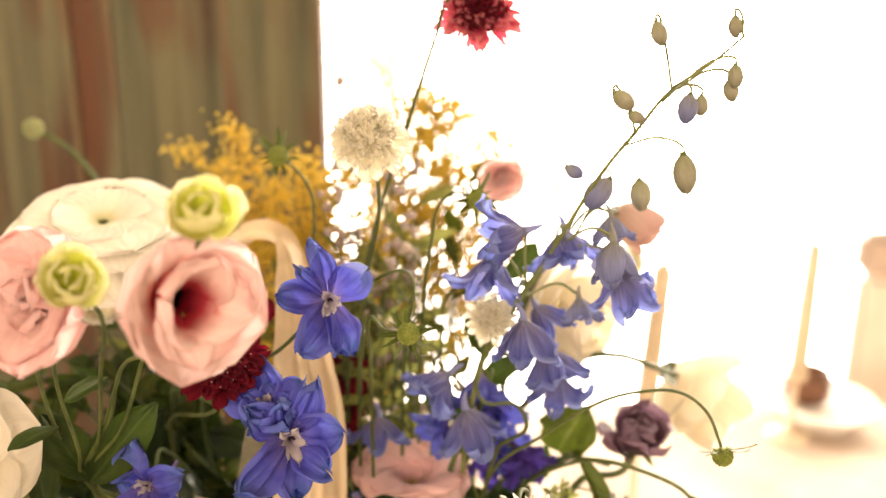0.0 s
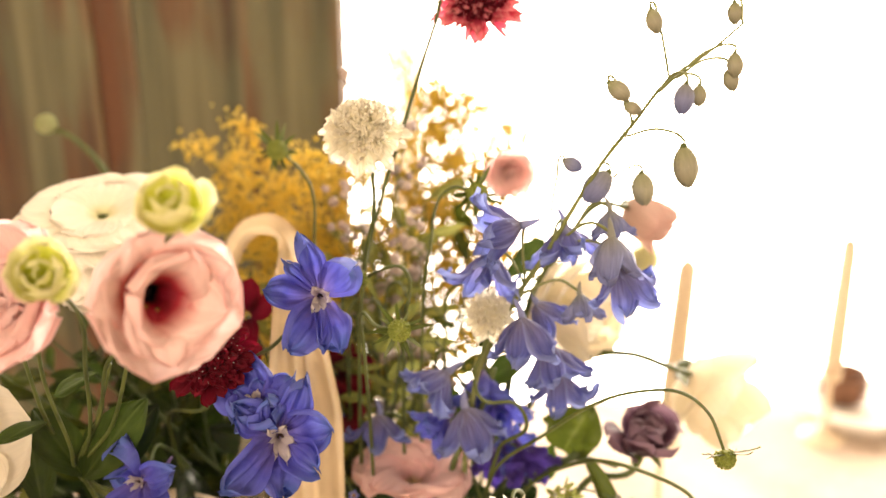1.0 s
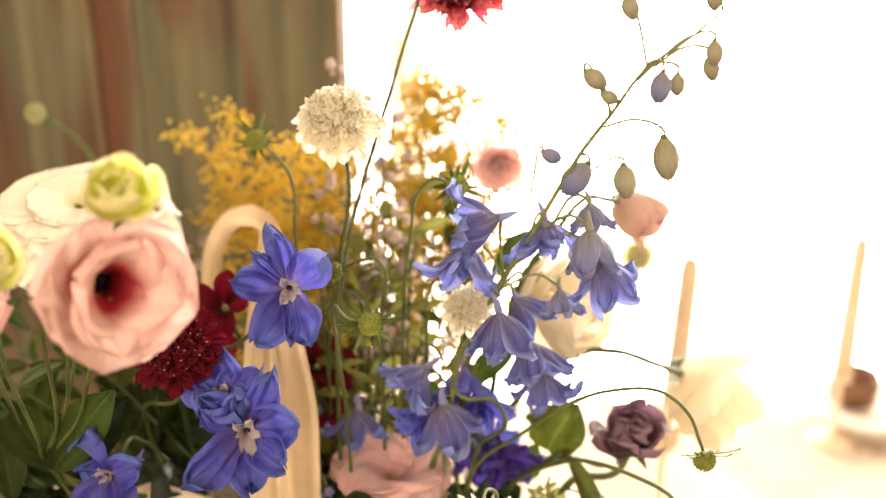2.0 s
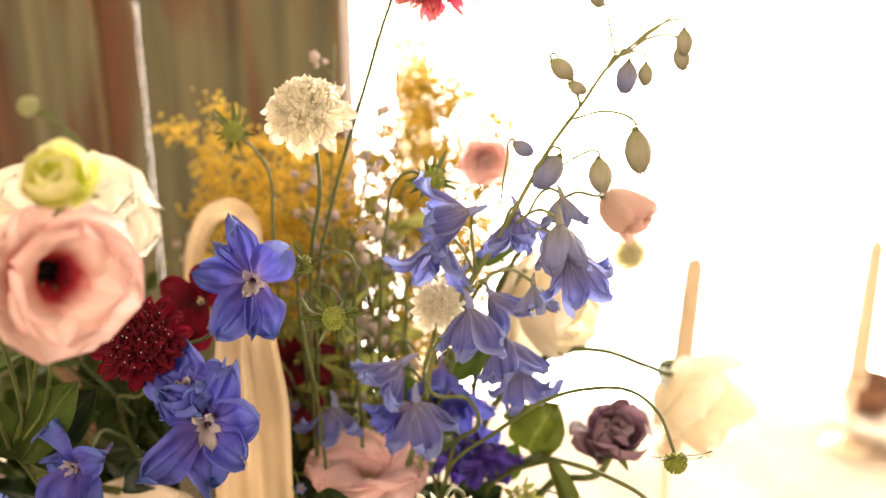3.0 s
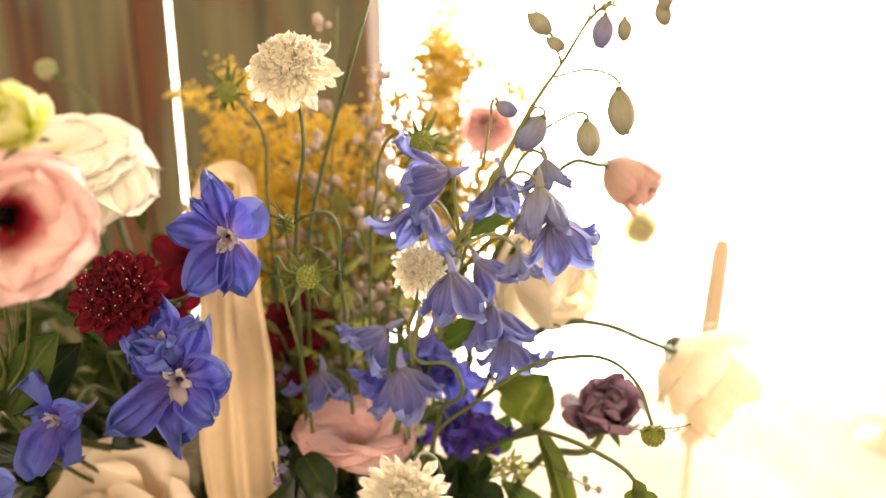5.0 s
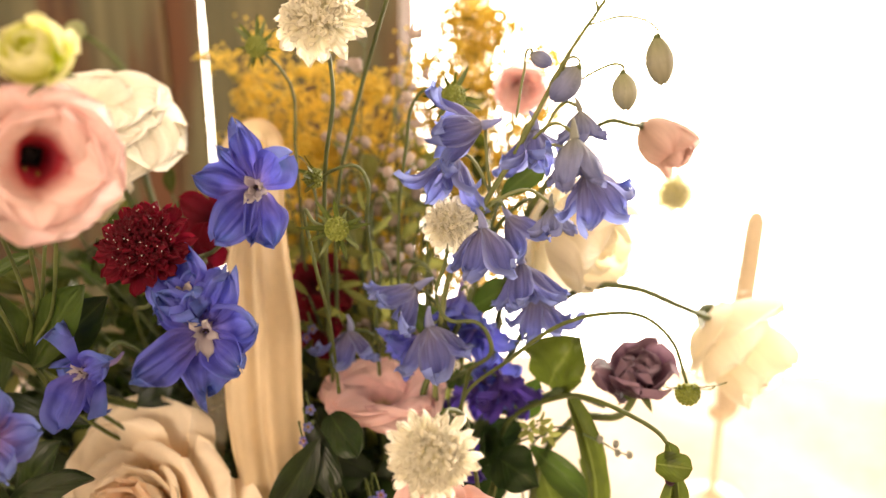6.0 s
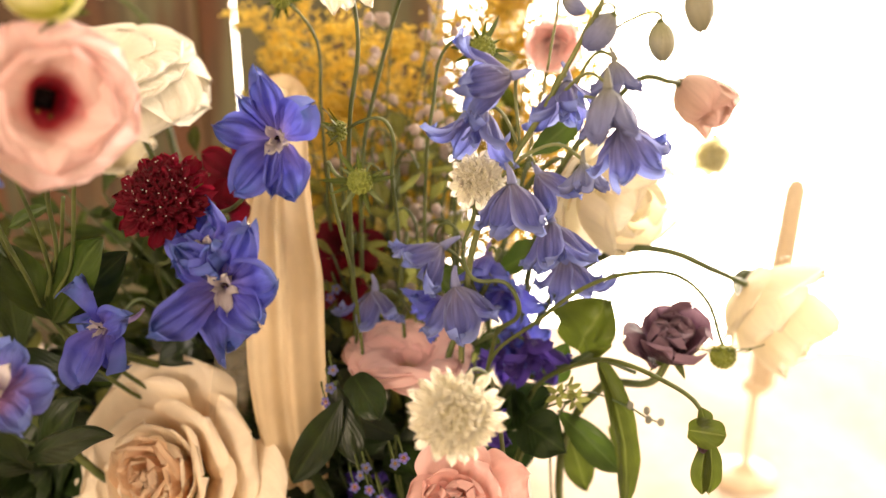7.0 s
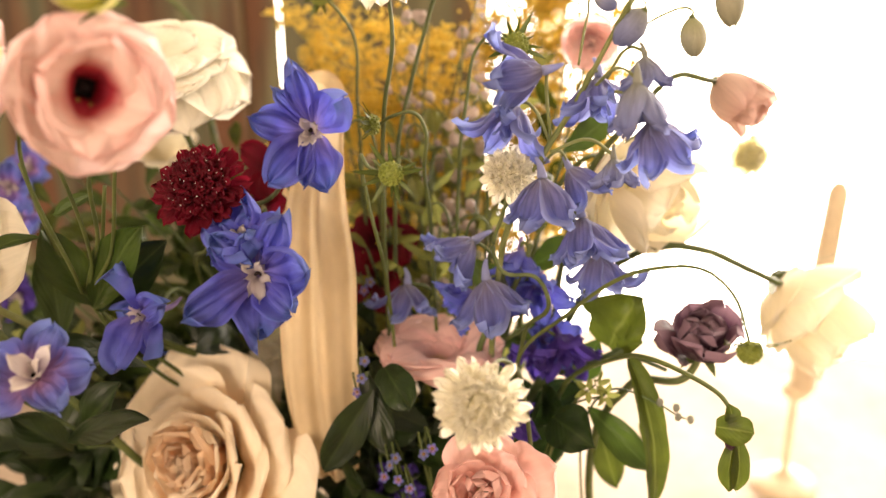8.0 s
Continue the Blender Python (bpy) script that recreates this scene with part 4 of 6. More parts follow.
def rolled_bud(name, at, way, r, mat, label, cat, group, stalk, seed, count=15, tall=1.0, loose=3, thick=0.0009, gape=0.0):
    """A round bud of cupped petals rolled over one another, the last few lifting away."""
    t = thing(name, at, label, cat, group)
    m = aim((0, 0, 0), way, seed * 29) @ Matrix.Diagonal((1, 1, tall, 1))
    rng = random.Random(seed)
    for i in range(count):
        f = i / (count - 1)
        big = r * (0.22 + 0.76 * f ** 0.8)
        end = -62 + 40 * f + gape * f
        lift = 1.0
        if i >= count - loose:
            end, lift = end + 22 + 16 * (i % 2), 1.02
        me = petal_mesh("petal", mat, big * radians(90 - end) * lift, big * 2.1, 90, end, big * 0.04, 1.0, a=0.5, b=6, c=0.5, ruffle=r * (0.03 + 0.03 * f), waves=1.7, curl=10 if i < count - loose else 34, seed=seed + i, nu=14, nv=14, warp=0.04, edgy=0.06, jag=0.012)
        piece("petal", me, t, m @ turn(i * 2.39996 + rng.uniform(-0.3, 0.3), rng.uniform(-0.07, 0.07), 1.0, -big + r * 0.12 * (1 - f)))
    piece("calyx", join("calyx", [ball_data((0, 0, -r * 0.96), r * 0.24, 0.9)], STEM), t, m)
    sep = petal_mesh("sepal", STEM, r * 0.95, r * 0.20, 95, 30, r * 0.08, 3.0, a=0.4, b=1.5, c=1.0, nu=6, nv=4, curl=60)
    petals(t, [sep], 4, m, 0.4, 0.0, -r * 1.03, 0.1, seed, "sepal")
    stem(t, [Vector(at) - Vector(way).normalized() * r * tall] + list(stalk), thick, thick * 1.35)
    return t


GREEN_BUDS = ("flower bud", "green lisianthus buds")
rolled_bud("lisianthus_bud", (-0.0895, 0.3520, 1.2810), facing(6, 38), 0.0145, GREEN_BUD, "half-open yellow-green lisianthus bud above a pink bloom", *GREEN_BUDS, [(-0.1100, 0.4050, 1.2399), (-0.1378, 0.4250, 1.1932), (-0.1618, 0.4450, 1.1374), (-0.1898, 0.4620, 1.0959), (-0.125, 0.555, 1.0), (-0.09, 0.565, 0.87)], 11, 10)
rolled_bud("lisianthus_bud", (-0.1370, 0.3420, 1.2555), facing(16, 32), 0.0130, GREEN_BUD, "half-open yellow-green lisianthus bud showing its spiral", *GREEN_BUDS, [(-0.1382, 0.3700, 1.2298), (-0.1560, 0.4100, 1.1855), (-0.1742, 0.4450, 1.1308), (-0.1898, 0.4620, 1.0959), (-0.125, 0.555, 1.0), (-0.09, 0.565, 0.87)], 31, 11)

# ---- ivory and cream flowers ----
rose((-0.2430, 0.4100, 1.1315), facing(20, 45), 0.050, (IVORY, IVORY), "large ivory rose with smooth outer petals", [(-0.14, 0.50, 0.92)], 10, 41, 22)


def crinkled_bloom(at, way, r, mat, label, stalk, seed):
    """A broad open bloom of thin overlapping petals, pleated from the heart to a crimped margin."""
    t = thing("ranunculus", at, label, "flower", "ivory blooms")
    m = aim((0, 0, 0), way)
    for ring, (count, size, th0, th1) in enumerate(((7, 1.26, 70, 150), (7, 1.0, 66, 114), (6, 0.84, 64, 98), (6, 0.56, 62, 90))):
        shapes = [petal_mesh("petal", mat, r * size, r * size * 1.35, th0, th1, r * 0.06, 2.0, a=0.55, b=6, c=0.45, ruffle=r * 0.016, waves=7.0 + i, curl=8, seed=seed + 9 * ring + i, nu=18, nv=34, folds=0.004, jag=0.025, warp=0.02, edgy=0.04) for i in range(2)]
        petals(t, shapes, count, m, 0.5 * ring, 0.0, r * 0.03 * ring, 0.12, seed + ring, scales=(0.92, 1.06))
    piece("calyx", join("calyx", [ball_data((0, 0, -r * 0.05), r * 0.13, 1.1)], STEM), t, m)
    stem(t, [Vector(at) - Vector(way).normalized() * r * 0.12] + list(stalk), 0.0016, 0.0022)


crinkled_bloom((-0.2000, 0.5560, 1.2110), facing(12, 74), 0.0500, IVORY_PLEAT, "broad ivory bloom with thin crinkled petals", [(-0.1835, 0.5650, 1.1597), (-0.1749, 0.5750, 1.1060), (-0.08, 0.565, 0.87)], 53)
rolled_bud("lisianthus", (0.0950, 0.6050, 1.1370), facing(50, -14), 0.0410, IVORY, "half-open ivory lisianthus hanging against the light", "flower", "ivory blooms", [(0.0534, 0.6000, 1.1614), (0.0343, 0.5850, 1.1371), (0.02, 0.56, 0.87)], 61, 13, 0.95, 4, 0.0014, 10)
rolled_bud("lisianthus", (0.1985, 0.6350, 1.0550), facing(60, -32), 0.0405, IVORY, "half-open ivory lisianthus on a thin arching stem", "flower", "ivory blooms", [(0.1680, 0.6300, 1.0830), (0.1467, 0.6100, 1.0985), (0.1206, 0.6000, 1.1111), (0.0921, 0.5950, 1.1106), (0.0525, 0.5850, 1.0743), (0.05, 0.56, 0.87)], 67, 12, 1.0, 5, 0.0018, 14)
rose((-0.1411, 0.4920, 0.9871), facing(-10, 30), 0.070, (CREAM_HEART, CREAM), "full cream garden rose with a peach heart", [(-0.11, 0.53, 0.93), (-0.08, 0.55, 0.87)], 40, 71, 42, hearts=0.42, ruffle=0.018, opening=1.12)
ivl = thing("ivory_petals", (-0.2237, 0.6000, 1.1326), "ivory flower half hidden behind other blooms", "flower")
for i in range(5):
    me = petal_mesh("petal", IVORY, 0.036, 0.034, 20, 50, 0.003, 1.2, a=0.5, b=4, c=0.55, ruffle=0.002, seed=80 + i)
    piece("petal", me, ivl, aim((0, 0, 0), facing(20, 60)) @ turn(i * 1.2566))
stem(ivl, down_to_vase((-0.2241, 0.6000, 1.1287), 3), 0.0016, 0.002)

# ---- pink roses low in the bouquet ----
lisianthus((-0.0165, 0.5320, 1.0500), facing(10, 84), 0.0325, (PINK_SOFT,), "soft pink lisianthus with ruffled petals among leaves", down_to_vase((-0.0260, 0.5600, 1.0272), 5), 0, 83, depth=6, eye=False, spread=34)
rose((0.0326, 0.4450, 1.0301), facing(5, 40), 0.0320, (PEACH, PEACH), "peach-pink lisianthus bloom with folded petals", [(0.02, 0.50, 0.93), (0.0, 0.53, 0.87)], 70, 91, 19, name="pink_bloom", ruffle=0.08, cat="flower", hearts=0.4, rag=4.0)

# ---- right side: dusty bud, purple bloom ----
rolled_bud("lisianthus_bud", (0.1375, 0.6380, 1.1885), facing(62, -28), 0.0168, DUSTY, "closed dusty pink lisianthus bud on a bent stem", "flower bud", "", [(0.1131, 0.6220, 1.2051), (0.0995, 0.6200, 1.2071), (0.0798, 0.6100, 1.1880), (0.0543, 0.5900, 1.1506), (0.03, 0.56, 0.87)], 95, 11, 1.36, 0, 0.0016)
rose((0.1270, 0.5550, 1.0690), facing(14, 72), 0.0290, (PURPLE, PURPLE), "withering dark purple lisianthus with ragged petals", [(0.1181, 0.5550, 1.0500), (0.0919, 0.5500, 1.0470), (0.04, 0.55, 0.88)], 0, 97, 18, tight=30, name="purple_bloom", ruffle=0.14, opening=0.8, cat="flower", rag=5.0)
scabiosa((0.1440, 0.7100, 1.1393), facing(10, 10), 0.0145, GLOW_PALE, GLOW_PALE, "small pale yellow flower hanging in the light", [(0.1436, 0.7100, 1.1570), (0.1245, 0.7000, 1.1730), (0.0840, 0.6600, 1.1395), (0.0397, 0.6200, 1.0733), (0.05, 0.56, 0.87)], 99)

# ---- pincushion flowers ----
scabiosa((-0.0384, 0.5120, 1.2737), facing(6, 52), 0.0232, WHITE, WHITE, "creamy white double scabiosa on a slender stem", [(-0.0343, 0.5120, 1.2540), (-0.0335, 0.5120, 1.2350), (-0.0396, 0.5150, 1.2036), (-0.0454, 0.5250, 1.1578), (-0.03, 0.545, 0.9)], 101, droop=22, outer_count=15)
scabiosa((0.0279, 0.5030, 1.1763), facing(4, 30), 0.0142, WHITE, WHITE, "small white scabiosa on a winding stem", [(0.0258, 0.5050, 1.1565), (0.0207, 0.5050, 1.1368), (0.0260, 0.5050, 1.1239), (0.0438, 0.5030, 1.1233), (0.0504, 0.5030, 1.1103), (0.0354, 0.5200, 1.0855), (0.02, 0.545, 0.9)], 103, droop=18, outer_count=11)
scabiosa((0.0401, 0.4050, 1.1052), facing(14, 18), 0.0195, WHITE, WHITE, "pale cream scabiosa facing out of the bouquet", [(0.0413, 0.4300, 1.1122), (0.0455, 0.4400, 1.1064), (0.0469, 0.4600, 1.0829), (0.03, 0.53, 0.9)], 107, outer_count=21, thin=0.74, jag=0.06)
scabiosa((-0.1105, 0.4520, 1.1715), facing(6, 42), 0.0228, BURGUNDY, BURGUNDY, "deep burgundy scabiosa dotted with pale anthers", [(-0.1146, 0.4600, 1.1447), (-0.1604, 0.5200, 1.0980), (-0.08, 0.575, 0.9)], 109, droop=-4, dots=PALE_DOT)
scabiosa((0.0210, 0.5700, 1.3341), facing(0, 42), 0.0225, CRIMSON, BURGUNDY, "coral-red scabiosa on a long straight stem", [(0.0169, 0.5720, 1.3435), (0.0052, 0.5700, 1.3450), (-0.0035, 0.5650, 1.3237), (-0.0177, 0.5600, 1.2796), (-0.0397, 0.5600, 1.2092), (-0.0467, 0.5550, 1.1735), (-0.03, 0.55, 0.9)], 113, droop=12, jag=0.12)

# ---- seed pods ----
seed_pod((-0.0974, 0.5720, 1.2516), facing(8, 20), 0.0062, "green scabiosa seed pod with a star of bracts", [(-0.0861, 0.5730, 1.2418), (-0.0787, 0.5750, 1.2276), (-0.0783, 0.5750, 1.1935), (-0.06, 0.56, 0.9)], 121)
seed_pod((0.0212, 0.5470, 1.2324), facing(30, 10), 0.0066, "green scabiosa seed pod on an arched stem", [(0.0082, 0.5480, 1.2362), (-0.0011, 0.5500, 1.2276), (-0.0055, 0.5500, 1.2034), (-0.0096, 0.5500, 1.1733), (0.0, 0.55, 0.9)], 123)
seed_pod((-0.0160, 0.4570, 1.1862), facing(8, 20), 0.0058, "spiky green scabiosa seed pod beside a blue floret", [(-0.0280, 0.4620, 1.1865), (-0.0357, 0.4700, 1.1901), (-0.0370, 0.4800, 1.1659), (-0.0390, 0.5100, 1.1086), (-0.02, 0.54, 0.9)], 125, spread=1.15)
seed_pod((-0.0411, 0.5000, 1.1974), facing(-60, 5), 0.0052, "young green seed pod on a crooked stem", [(-0.0308, 0.5000, 1.2021), (-0.0195, 0.5020, 1.2042), (-0.0147, 0.5050, 1.1955), (-0.0172, 0.5100, 1.1748), (-0.0208, 0.5300, 1.1434), (-0.01, 0.55, 0.9)], 127, down=-25)
seed_pod((0.1471, 0.4480, 1.1231), facing(15, -62), 0.0056, "green seed pod hanging from an arching stem", [(0.1452, 0.4500, 1.1304), (0.1387, 0.4550, 1.1445), (0.1261, 0.4600, 1.1529), (0.1064, 0.4700, 1.1484), (0.0883, 0.4800, 1.1375), (0.0595, 0.5000, 1.1054), (0.0326, 0.5200, 1.0696), (0.04, 0.55, 0.9)], 129, down=16, spread=1.1)
seed_pod((-0.3079, 0.7300, 1.2358), facing(-20, 40), 0.0080, "pale round bud on a curved thin stem", [(-0.2938, 0.7300, 1.2285), (-0.2762, 0.7300, 1.2134), (-0.2614, 0.7200, 1.1983), (-0.2228, 0.6600, 1.1384), (-0.1, 0.57, 0.9)], 131, spread=0.35, thick=0.0020, head=PALE_POD)

# ---- blue delphinium in front ----
front = thing("delphinium", (-0.08, 0.52, 0.87), "deep blue delphinium florets on thin stalks", "flower", "delphiniums")
bpy.context.view_layer.update()
floret_open(front, (-0.0565, 0.4640, 1.2018), facing(16, 14), 0.0215, BLUE, 0, 141, label="star-shaped open blue floret", spec=[(38, 1.12, 0.78, -10), (108, 1.28, 0.50, -34), (166, 1.16, 0.66, 14), (226, 1.30, 0.74, 4), (287, 1.16, 0.82, 10), (262, 1.22, 0.36, 24), (134, 1.05, 0.30, -50)])
floret_open(front, (-0.0744, 0.4340, 1.1397), facing(22, 16), 0.0225, BLUE, 0, 143, flat=4, spec=[(8, 1.05, 0.90, 8), (62, 1.20, 0.50, -34), (140, 1.05, 0.70, 20), (208, 1.55, 0.66, 10), (265, 1.15, 0.86, 12), (312, 1.0, 0.6, 20), (100, 0.8, 0.6, -20)], broad=1.12, frill=1.3)
floret_open(front, (-0.0865, 0.4440, 1.1500), facing(0, 64), 0.0190, BLUE, 30, 147, double=True, broad=1.25, frill=1.35, bee_size=0.7)
floret_open(front, (-0.1523, 0.4550, 1.1004), facing(-24, 12), 0.0215, BLUE, 0, 151, spec=[(78, 1.40, 0.66, -15), (30, 1.2, 0.66, 15), (-32, 1.15, 0.84, 10), (-95, 1.25, 0.86, 10), (190, 0.6, 0.55, 20)], bee_size=0.7, frill=1.2)
stem(front, [(-0.0568, 0.4650, 1.2014), (-0.0884, 0.4850, 1.1628), (-0.1418, 0.5350, 1.1211), (-0.10, 0.57, 0.9)], 0.0010, 0.0014, STEM_DARK, "stalk")
stem(front, [(-0.0780, 0.4400, 1.1341), (-0.1234, 0.5000, 1.1213), (-0.1652, 0.5450, 1.1079), (-0.11, 0.575, 0.92)], 0.0010, 0.0014, STEM_DARK, "stalk")
stem(front, [(-0.1515, 0.4550, 1.0971), (-0.1591, 0.5000, 1.0949), (-0.12, 0.575, 0.94)], 0.0010, 0.0014, STEM_DARK, "stalk")
side = thing("delphinium", (-0.14, 0.50, 0.88), "lilac-blue delphinium floret with pale petals inside", "flower", "delphiniums")
bpy.context.view_layer.update()
floret_open(side, (-0.1490, 0.3650, 1.1085), facing(28, 48), 0.0215, BLUE_LILAC, 75, 157, bee_size=1.6)
stem(side, [(-0.1579, 0.3700, 1.1067), (-0.2142, 0.4000, 1.0908), (-0.2397, 0.4600, 1.0282), (-0.14, 0.50, 0.92)], 0.0010, 0.0014, STEM_DARK, "stalk")
far_left = thing("delphinium", (-0.15, 0.56, 0.88), "blue-violet delphinium spike deep in the bouquet", "flower", "delphiniums")
bpy.context.view_layer.update()
for i, (p, w) in enumerate((((-0.3177, 0.5600, 1.1250), facing(20, 10)), ((-0.3189, 0.5700, 1.1021), facing(-10, 20)), ((-0.3344, 0.5700, 1.0925), facing(30, 0)), ((-0.3147, 0.5800, 1.1312), facing(0, 30)), ((-0.3235, 0.5600, 1.0477), facing(10, 10)), ((-0.3506, 0.5600, 1.0739), facing(10, 10)))):
    floret_open(far_left, p, w, 0.016, VIOLET if i > 3 else BLUE_LILAC, 40 * i, 160 + 3 * i)
stem(far_left, [(-0.3356, 0.5900, 1.1348), (-0.3442, 0.5850, 1.0437), (-0.13, 0.56, 0.9)], 0.0015, 0.0022)

# ---- pale blue delphinium against the window ----
bell = thing("delphinium", (0.02, 0.55, 0.88), "pale blue delphinium spray with hanging bells and grey-green buds", "flower", "delphiniums")
bpy.context.view_layer.update()
SP = [(0.02, 0.55, 0.88), (0.0217, 0.5200, 1.1298), (0.0431, 0.5100, 1.1836), (0.0579, 0.5050, 1.2101), (0.0732, 0.5000, 1.2410), (0.0851, 0.4920, 1.2651), (0.0976, 0.4850, 1.2850), (0.1114, 0.4750, 1.3077), (0.1282, 0.4700, 1.3213), (0.1428, 0.4680, 1.3351)]
stem(bell, SP, 0.0018, 0.0005, STEM_BROWN)
DOWN = Vector((0.05, -0.1, -1))


def hanging_bud(top, way, length, mat, joint, seed, fat=0.62):
    bud(bell, top, way, length, mat, seed, fat)
    p, q = Vector(joint), Vector(top)
    stem(bell, [p, p.lerp(q, 0.55) + Vector((0, 0, 0.006)), q + Vector((0, 0, 0.0025)), q - Vector(way).normalized() * -0.001], 0.0006, 0.0007, STEM_BROWN, "pedicel")


hanging_bud((0.0994, 0.4650, 1.3414), (0.35, 0, -1), 0.0115, BUD_GREY, (0.1115, 0.4740, 1.3085), 1)
hanging_bud((0.1377, 0.4700, 1.3440), (0.1, 0, -1), 0.0100, BUD_GREY, (0.1416, 0.4680, 1.3344), 2)
hanging_bud((0.1393, 0.4680, 1.3216), (0.1, 0, -1), 0.0112, BUD_GREY, (0.1142, 0.4720, 1.3096), 3)
hanging_bud((0.1382, 0.4720, 1.3140), (0.25, 0, -1), 0.0110, BUD_GREY, (0.1143, 0.4720, 1.3088), 4)
hanging_bud((0.1160, 0.4550, 1.3095), (-0.1, 0, -1), 0.0138, BUD_LILAC, (0.1073, 0.4740, 1.3028), 5)
hanging_bud((0.1238, 0.4650, 1.3074), (0.05, 0, -1), 0.0100, BUD_GREY, (0.1073, 0.4740, 1.3023), 6)
hanging_bud((0.0830, 0.4720, 1.3071), (0.8, 0, -0.6), 0.0125, BUD_GREY, (0.0976, 0.4850, 1.2850), 7, 0.75)
hanging_bud((0.0911, 0.4740, 1.2966), (0.9, 0, -0.45), 0.0090, BUD_GREY, (0.0971, 0.4850, 1.2839), 8, 0.8)
hanging_bud((0.1229, 0.4870, 1.2742), (0.18, 0, -1), 0.0200, BUD_GREY, (0.0940, 0.4870, 1.2781), 9, 0.42)
hanging_bud((0.1085, 0.5200, 1.2526), (0.15, 0, -1), 0.0180, BUD_GREY, (0.0786, 0.5020, 1.2406), 10, 0.66)
hanging_bud((0.0893, 0.5000, 1.2575), (-0.6, 0, -0.8), 0.0195, BUD_LILAC, (0.0812, 0.4970, 1.2544), 11, 0.72)
hanging_bud((0.0657, 0.5070, 1.2615), (0.8, 0, -0.35), 0.0110, BUD_LILAC, (0.0600, 0.5050, 1.2307), 12, 0.8)


def bell_on(top, way, length, joint, seed, flare=1.0, mat=None, via=None):
    floret_bell(bell, top, way, length, mat or BLUE_PALE, seed * 23, seed, flare)
    p, q = Vector(joint), Vector(top)
    mid = Vector(via) if via else p.lerp(q, 0.6) + Vector((0, 0, 0.008))
    stem(bell, [p, mid, q - Vector(way).normalized() * length * 0.1], 0.0008, 0.0009, STEM_BROWN, "pedicel")


bell_on((0.0446, 0.4980, 1.2288), facing(-80, -12), 0.0250, (0.0477, 0.5080, 1.1937), 201, 0.8)
bell_on((0.0290, 0.5120, 1.2084), facing(-15, -45), 0.0240, (0.0477, 0.5080, 1.1922), 204, 1.6)
bell_on((0.0684, 0.5150, 1.2237), facing(10, -60), 0.0240, (0.0607, 0.5060, 1.2129), 207, 1.4)
bell_on((0.0904, 0.5000, 1.2372), (0.15, -0.1, -1), 0.0165, (0.0732, 0.5060, 1.2250), 210, 1.0, BUD_LILAC)
bell_on((0.0895, 0.4820, 1.2283), (0.1, -0.1, -1), 0.0225, (0.0663, 0.5050, 1.2193), 213, 0.25, BUD_LILAC)
bell_on((0.0960, 0.4920, 1.2099), (0.25, 0.1, -0.9), 0.0235, (0.0663, 0.5050, 1.2163), 216, 1.0)
bell_on((0.0778, 0.5120, 1.1858), (0.2, -0.2, -0.9), 0.0165, (0.0477, 0.5080, 1.1876), 219, 1.1, BUD_LILAC)
bell_on((0.0552, 0.5220, 1.1764), (0.5, 0.1, -0.8), 0.0200, (0.0431, 0.5100, 1.1805), 222, 1.0)
bell_on((0.0459, 0.4980, 1.1775), (0.12, -0.25, -0.9), 0.0250, (0.0371, 0.5100, 1.1676), 225, 0.9)
bell_on((0.0623, 0.5220, 1.1509), (0.25, -0.25, -0.9), 0.0260, (0.0334, 0.5150, 1.1525), 228, 1.0)
bell_on((0.0694, 0.5350, 1.1269), (0.2, 0.0, -0.95), 0.0215, (0.0331, 0.5170, 1.1484), 231, 1.3)

low = thing("delphinium", (0.0, 0.55, 0.88), "blue delphinium bells nodding among the leaves", "flower", "delphiniums")
bpy.context.view_layer.update()


def low_bell(top, way, length, joint, seed, flare=1.0, mat=None):
    floret_bell(low, top, way, length, mat or BLUE, seed * 31, seed, flare)
    p, q = Vector(joint), Vector(top)
    stem(low, [p, p.lerp(q, 0.6) + Vector((0, 0, 0.006)), q], 0.0008, 0.0010, STEM, "pedicel")


stem(low, [(0.0, 0.55, 0.88), (0.0078, 0.5300, 1.0671), (0.0265, 0.5400, 1.1064), (0.0325, 0.5450, 1.1255)], 0.0022, 0.0014)
low_bell((0.0052, 0.5250, 1.1316), facing(-55, -32), 0.0260, (0.0215, 0.5400, 1.0989), 241, 0.9, BLUE_PALE)
low_bell((0.0156, 0.5120, 1.1157), (0.25, -0.15, -0.9), 0.0265, (0.0224, 0.5400, 1.0953), 244, 0.9, BLUE_PALE)
low_bell((0.0052, 0.5300, 1.0995), facing(-50, -25), 0.0200, (0.0197, 0.5400, 1.0879), 246, 1.2)
low_bell((-0.0363, 0.5360, 1.0976), (0.0, -0.3, -0.9), 0.0225, (-0.0159, 0.5500, 1.0766), 247, 1.5, BLUE_PALE)
low_bell((0.0252, 0.5500, 1.1193), facing(10, -50), 0.0225, (0.0301, 0.5500, 1.1160), 250, 1.4)
low_bell((0.0338, 0.5600, 1.0967), facing(10, -20), 0.0225, (0.0300, 0.5500, 1.1015), 253, 1.4)
low_bell((0.0483, 0.5500, 1.0694), facing(30, -30), 0.0240, (0.0179, 0.5500, 1.0636), 256, 1.2, VIOLET)
low_bell((0.0324, 0.5700, 1.0570), facing(0, -40), 0.0240, (0.0179, 0.5500, 1.0636), 257, 1.4, VIOLET)
low_bell((0.0374, 0.5600, 1.0617), facing(40, 20), 0.0200, (0.0179, 0.5500, 1.0636), 258, 1.4)
low_bell((0.0270, 0.5200, 1.0373), facing(10, 0), 0.0220, (0.0177, 0.5500, 1.0521), 259, 1.4, VIOLET)
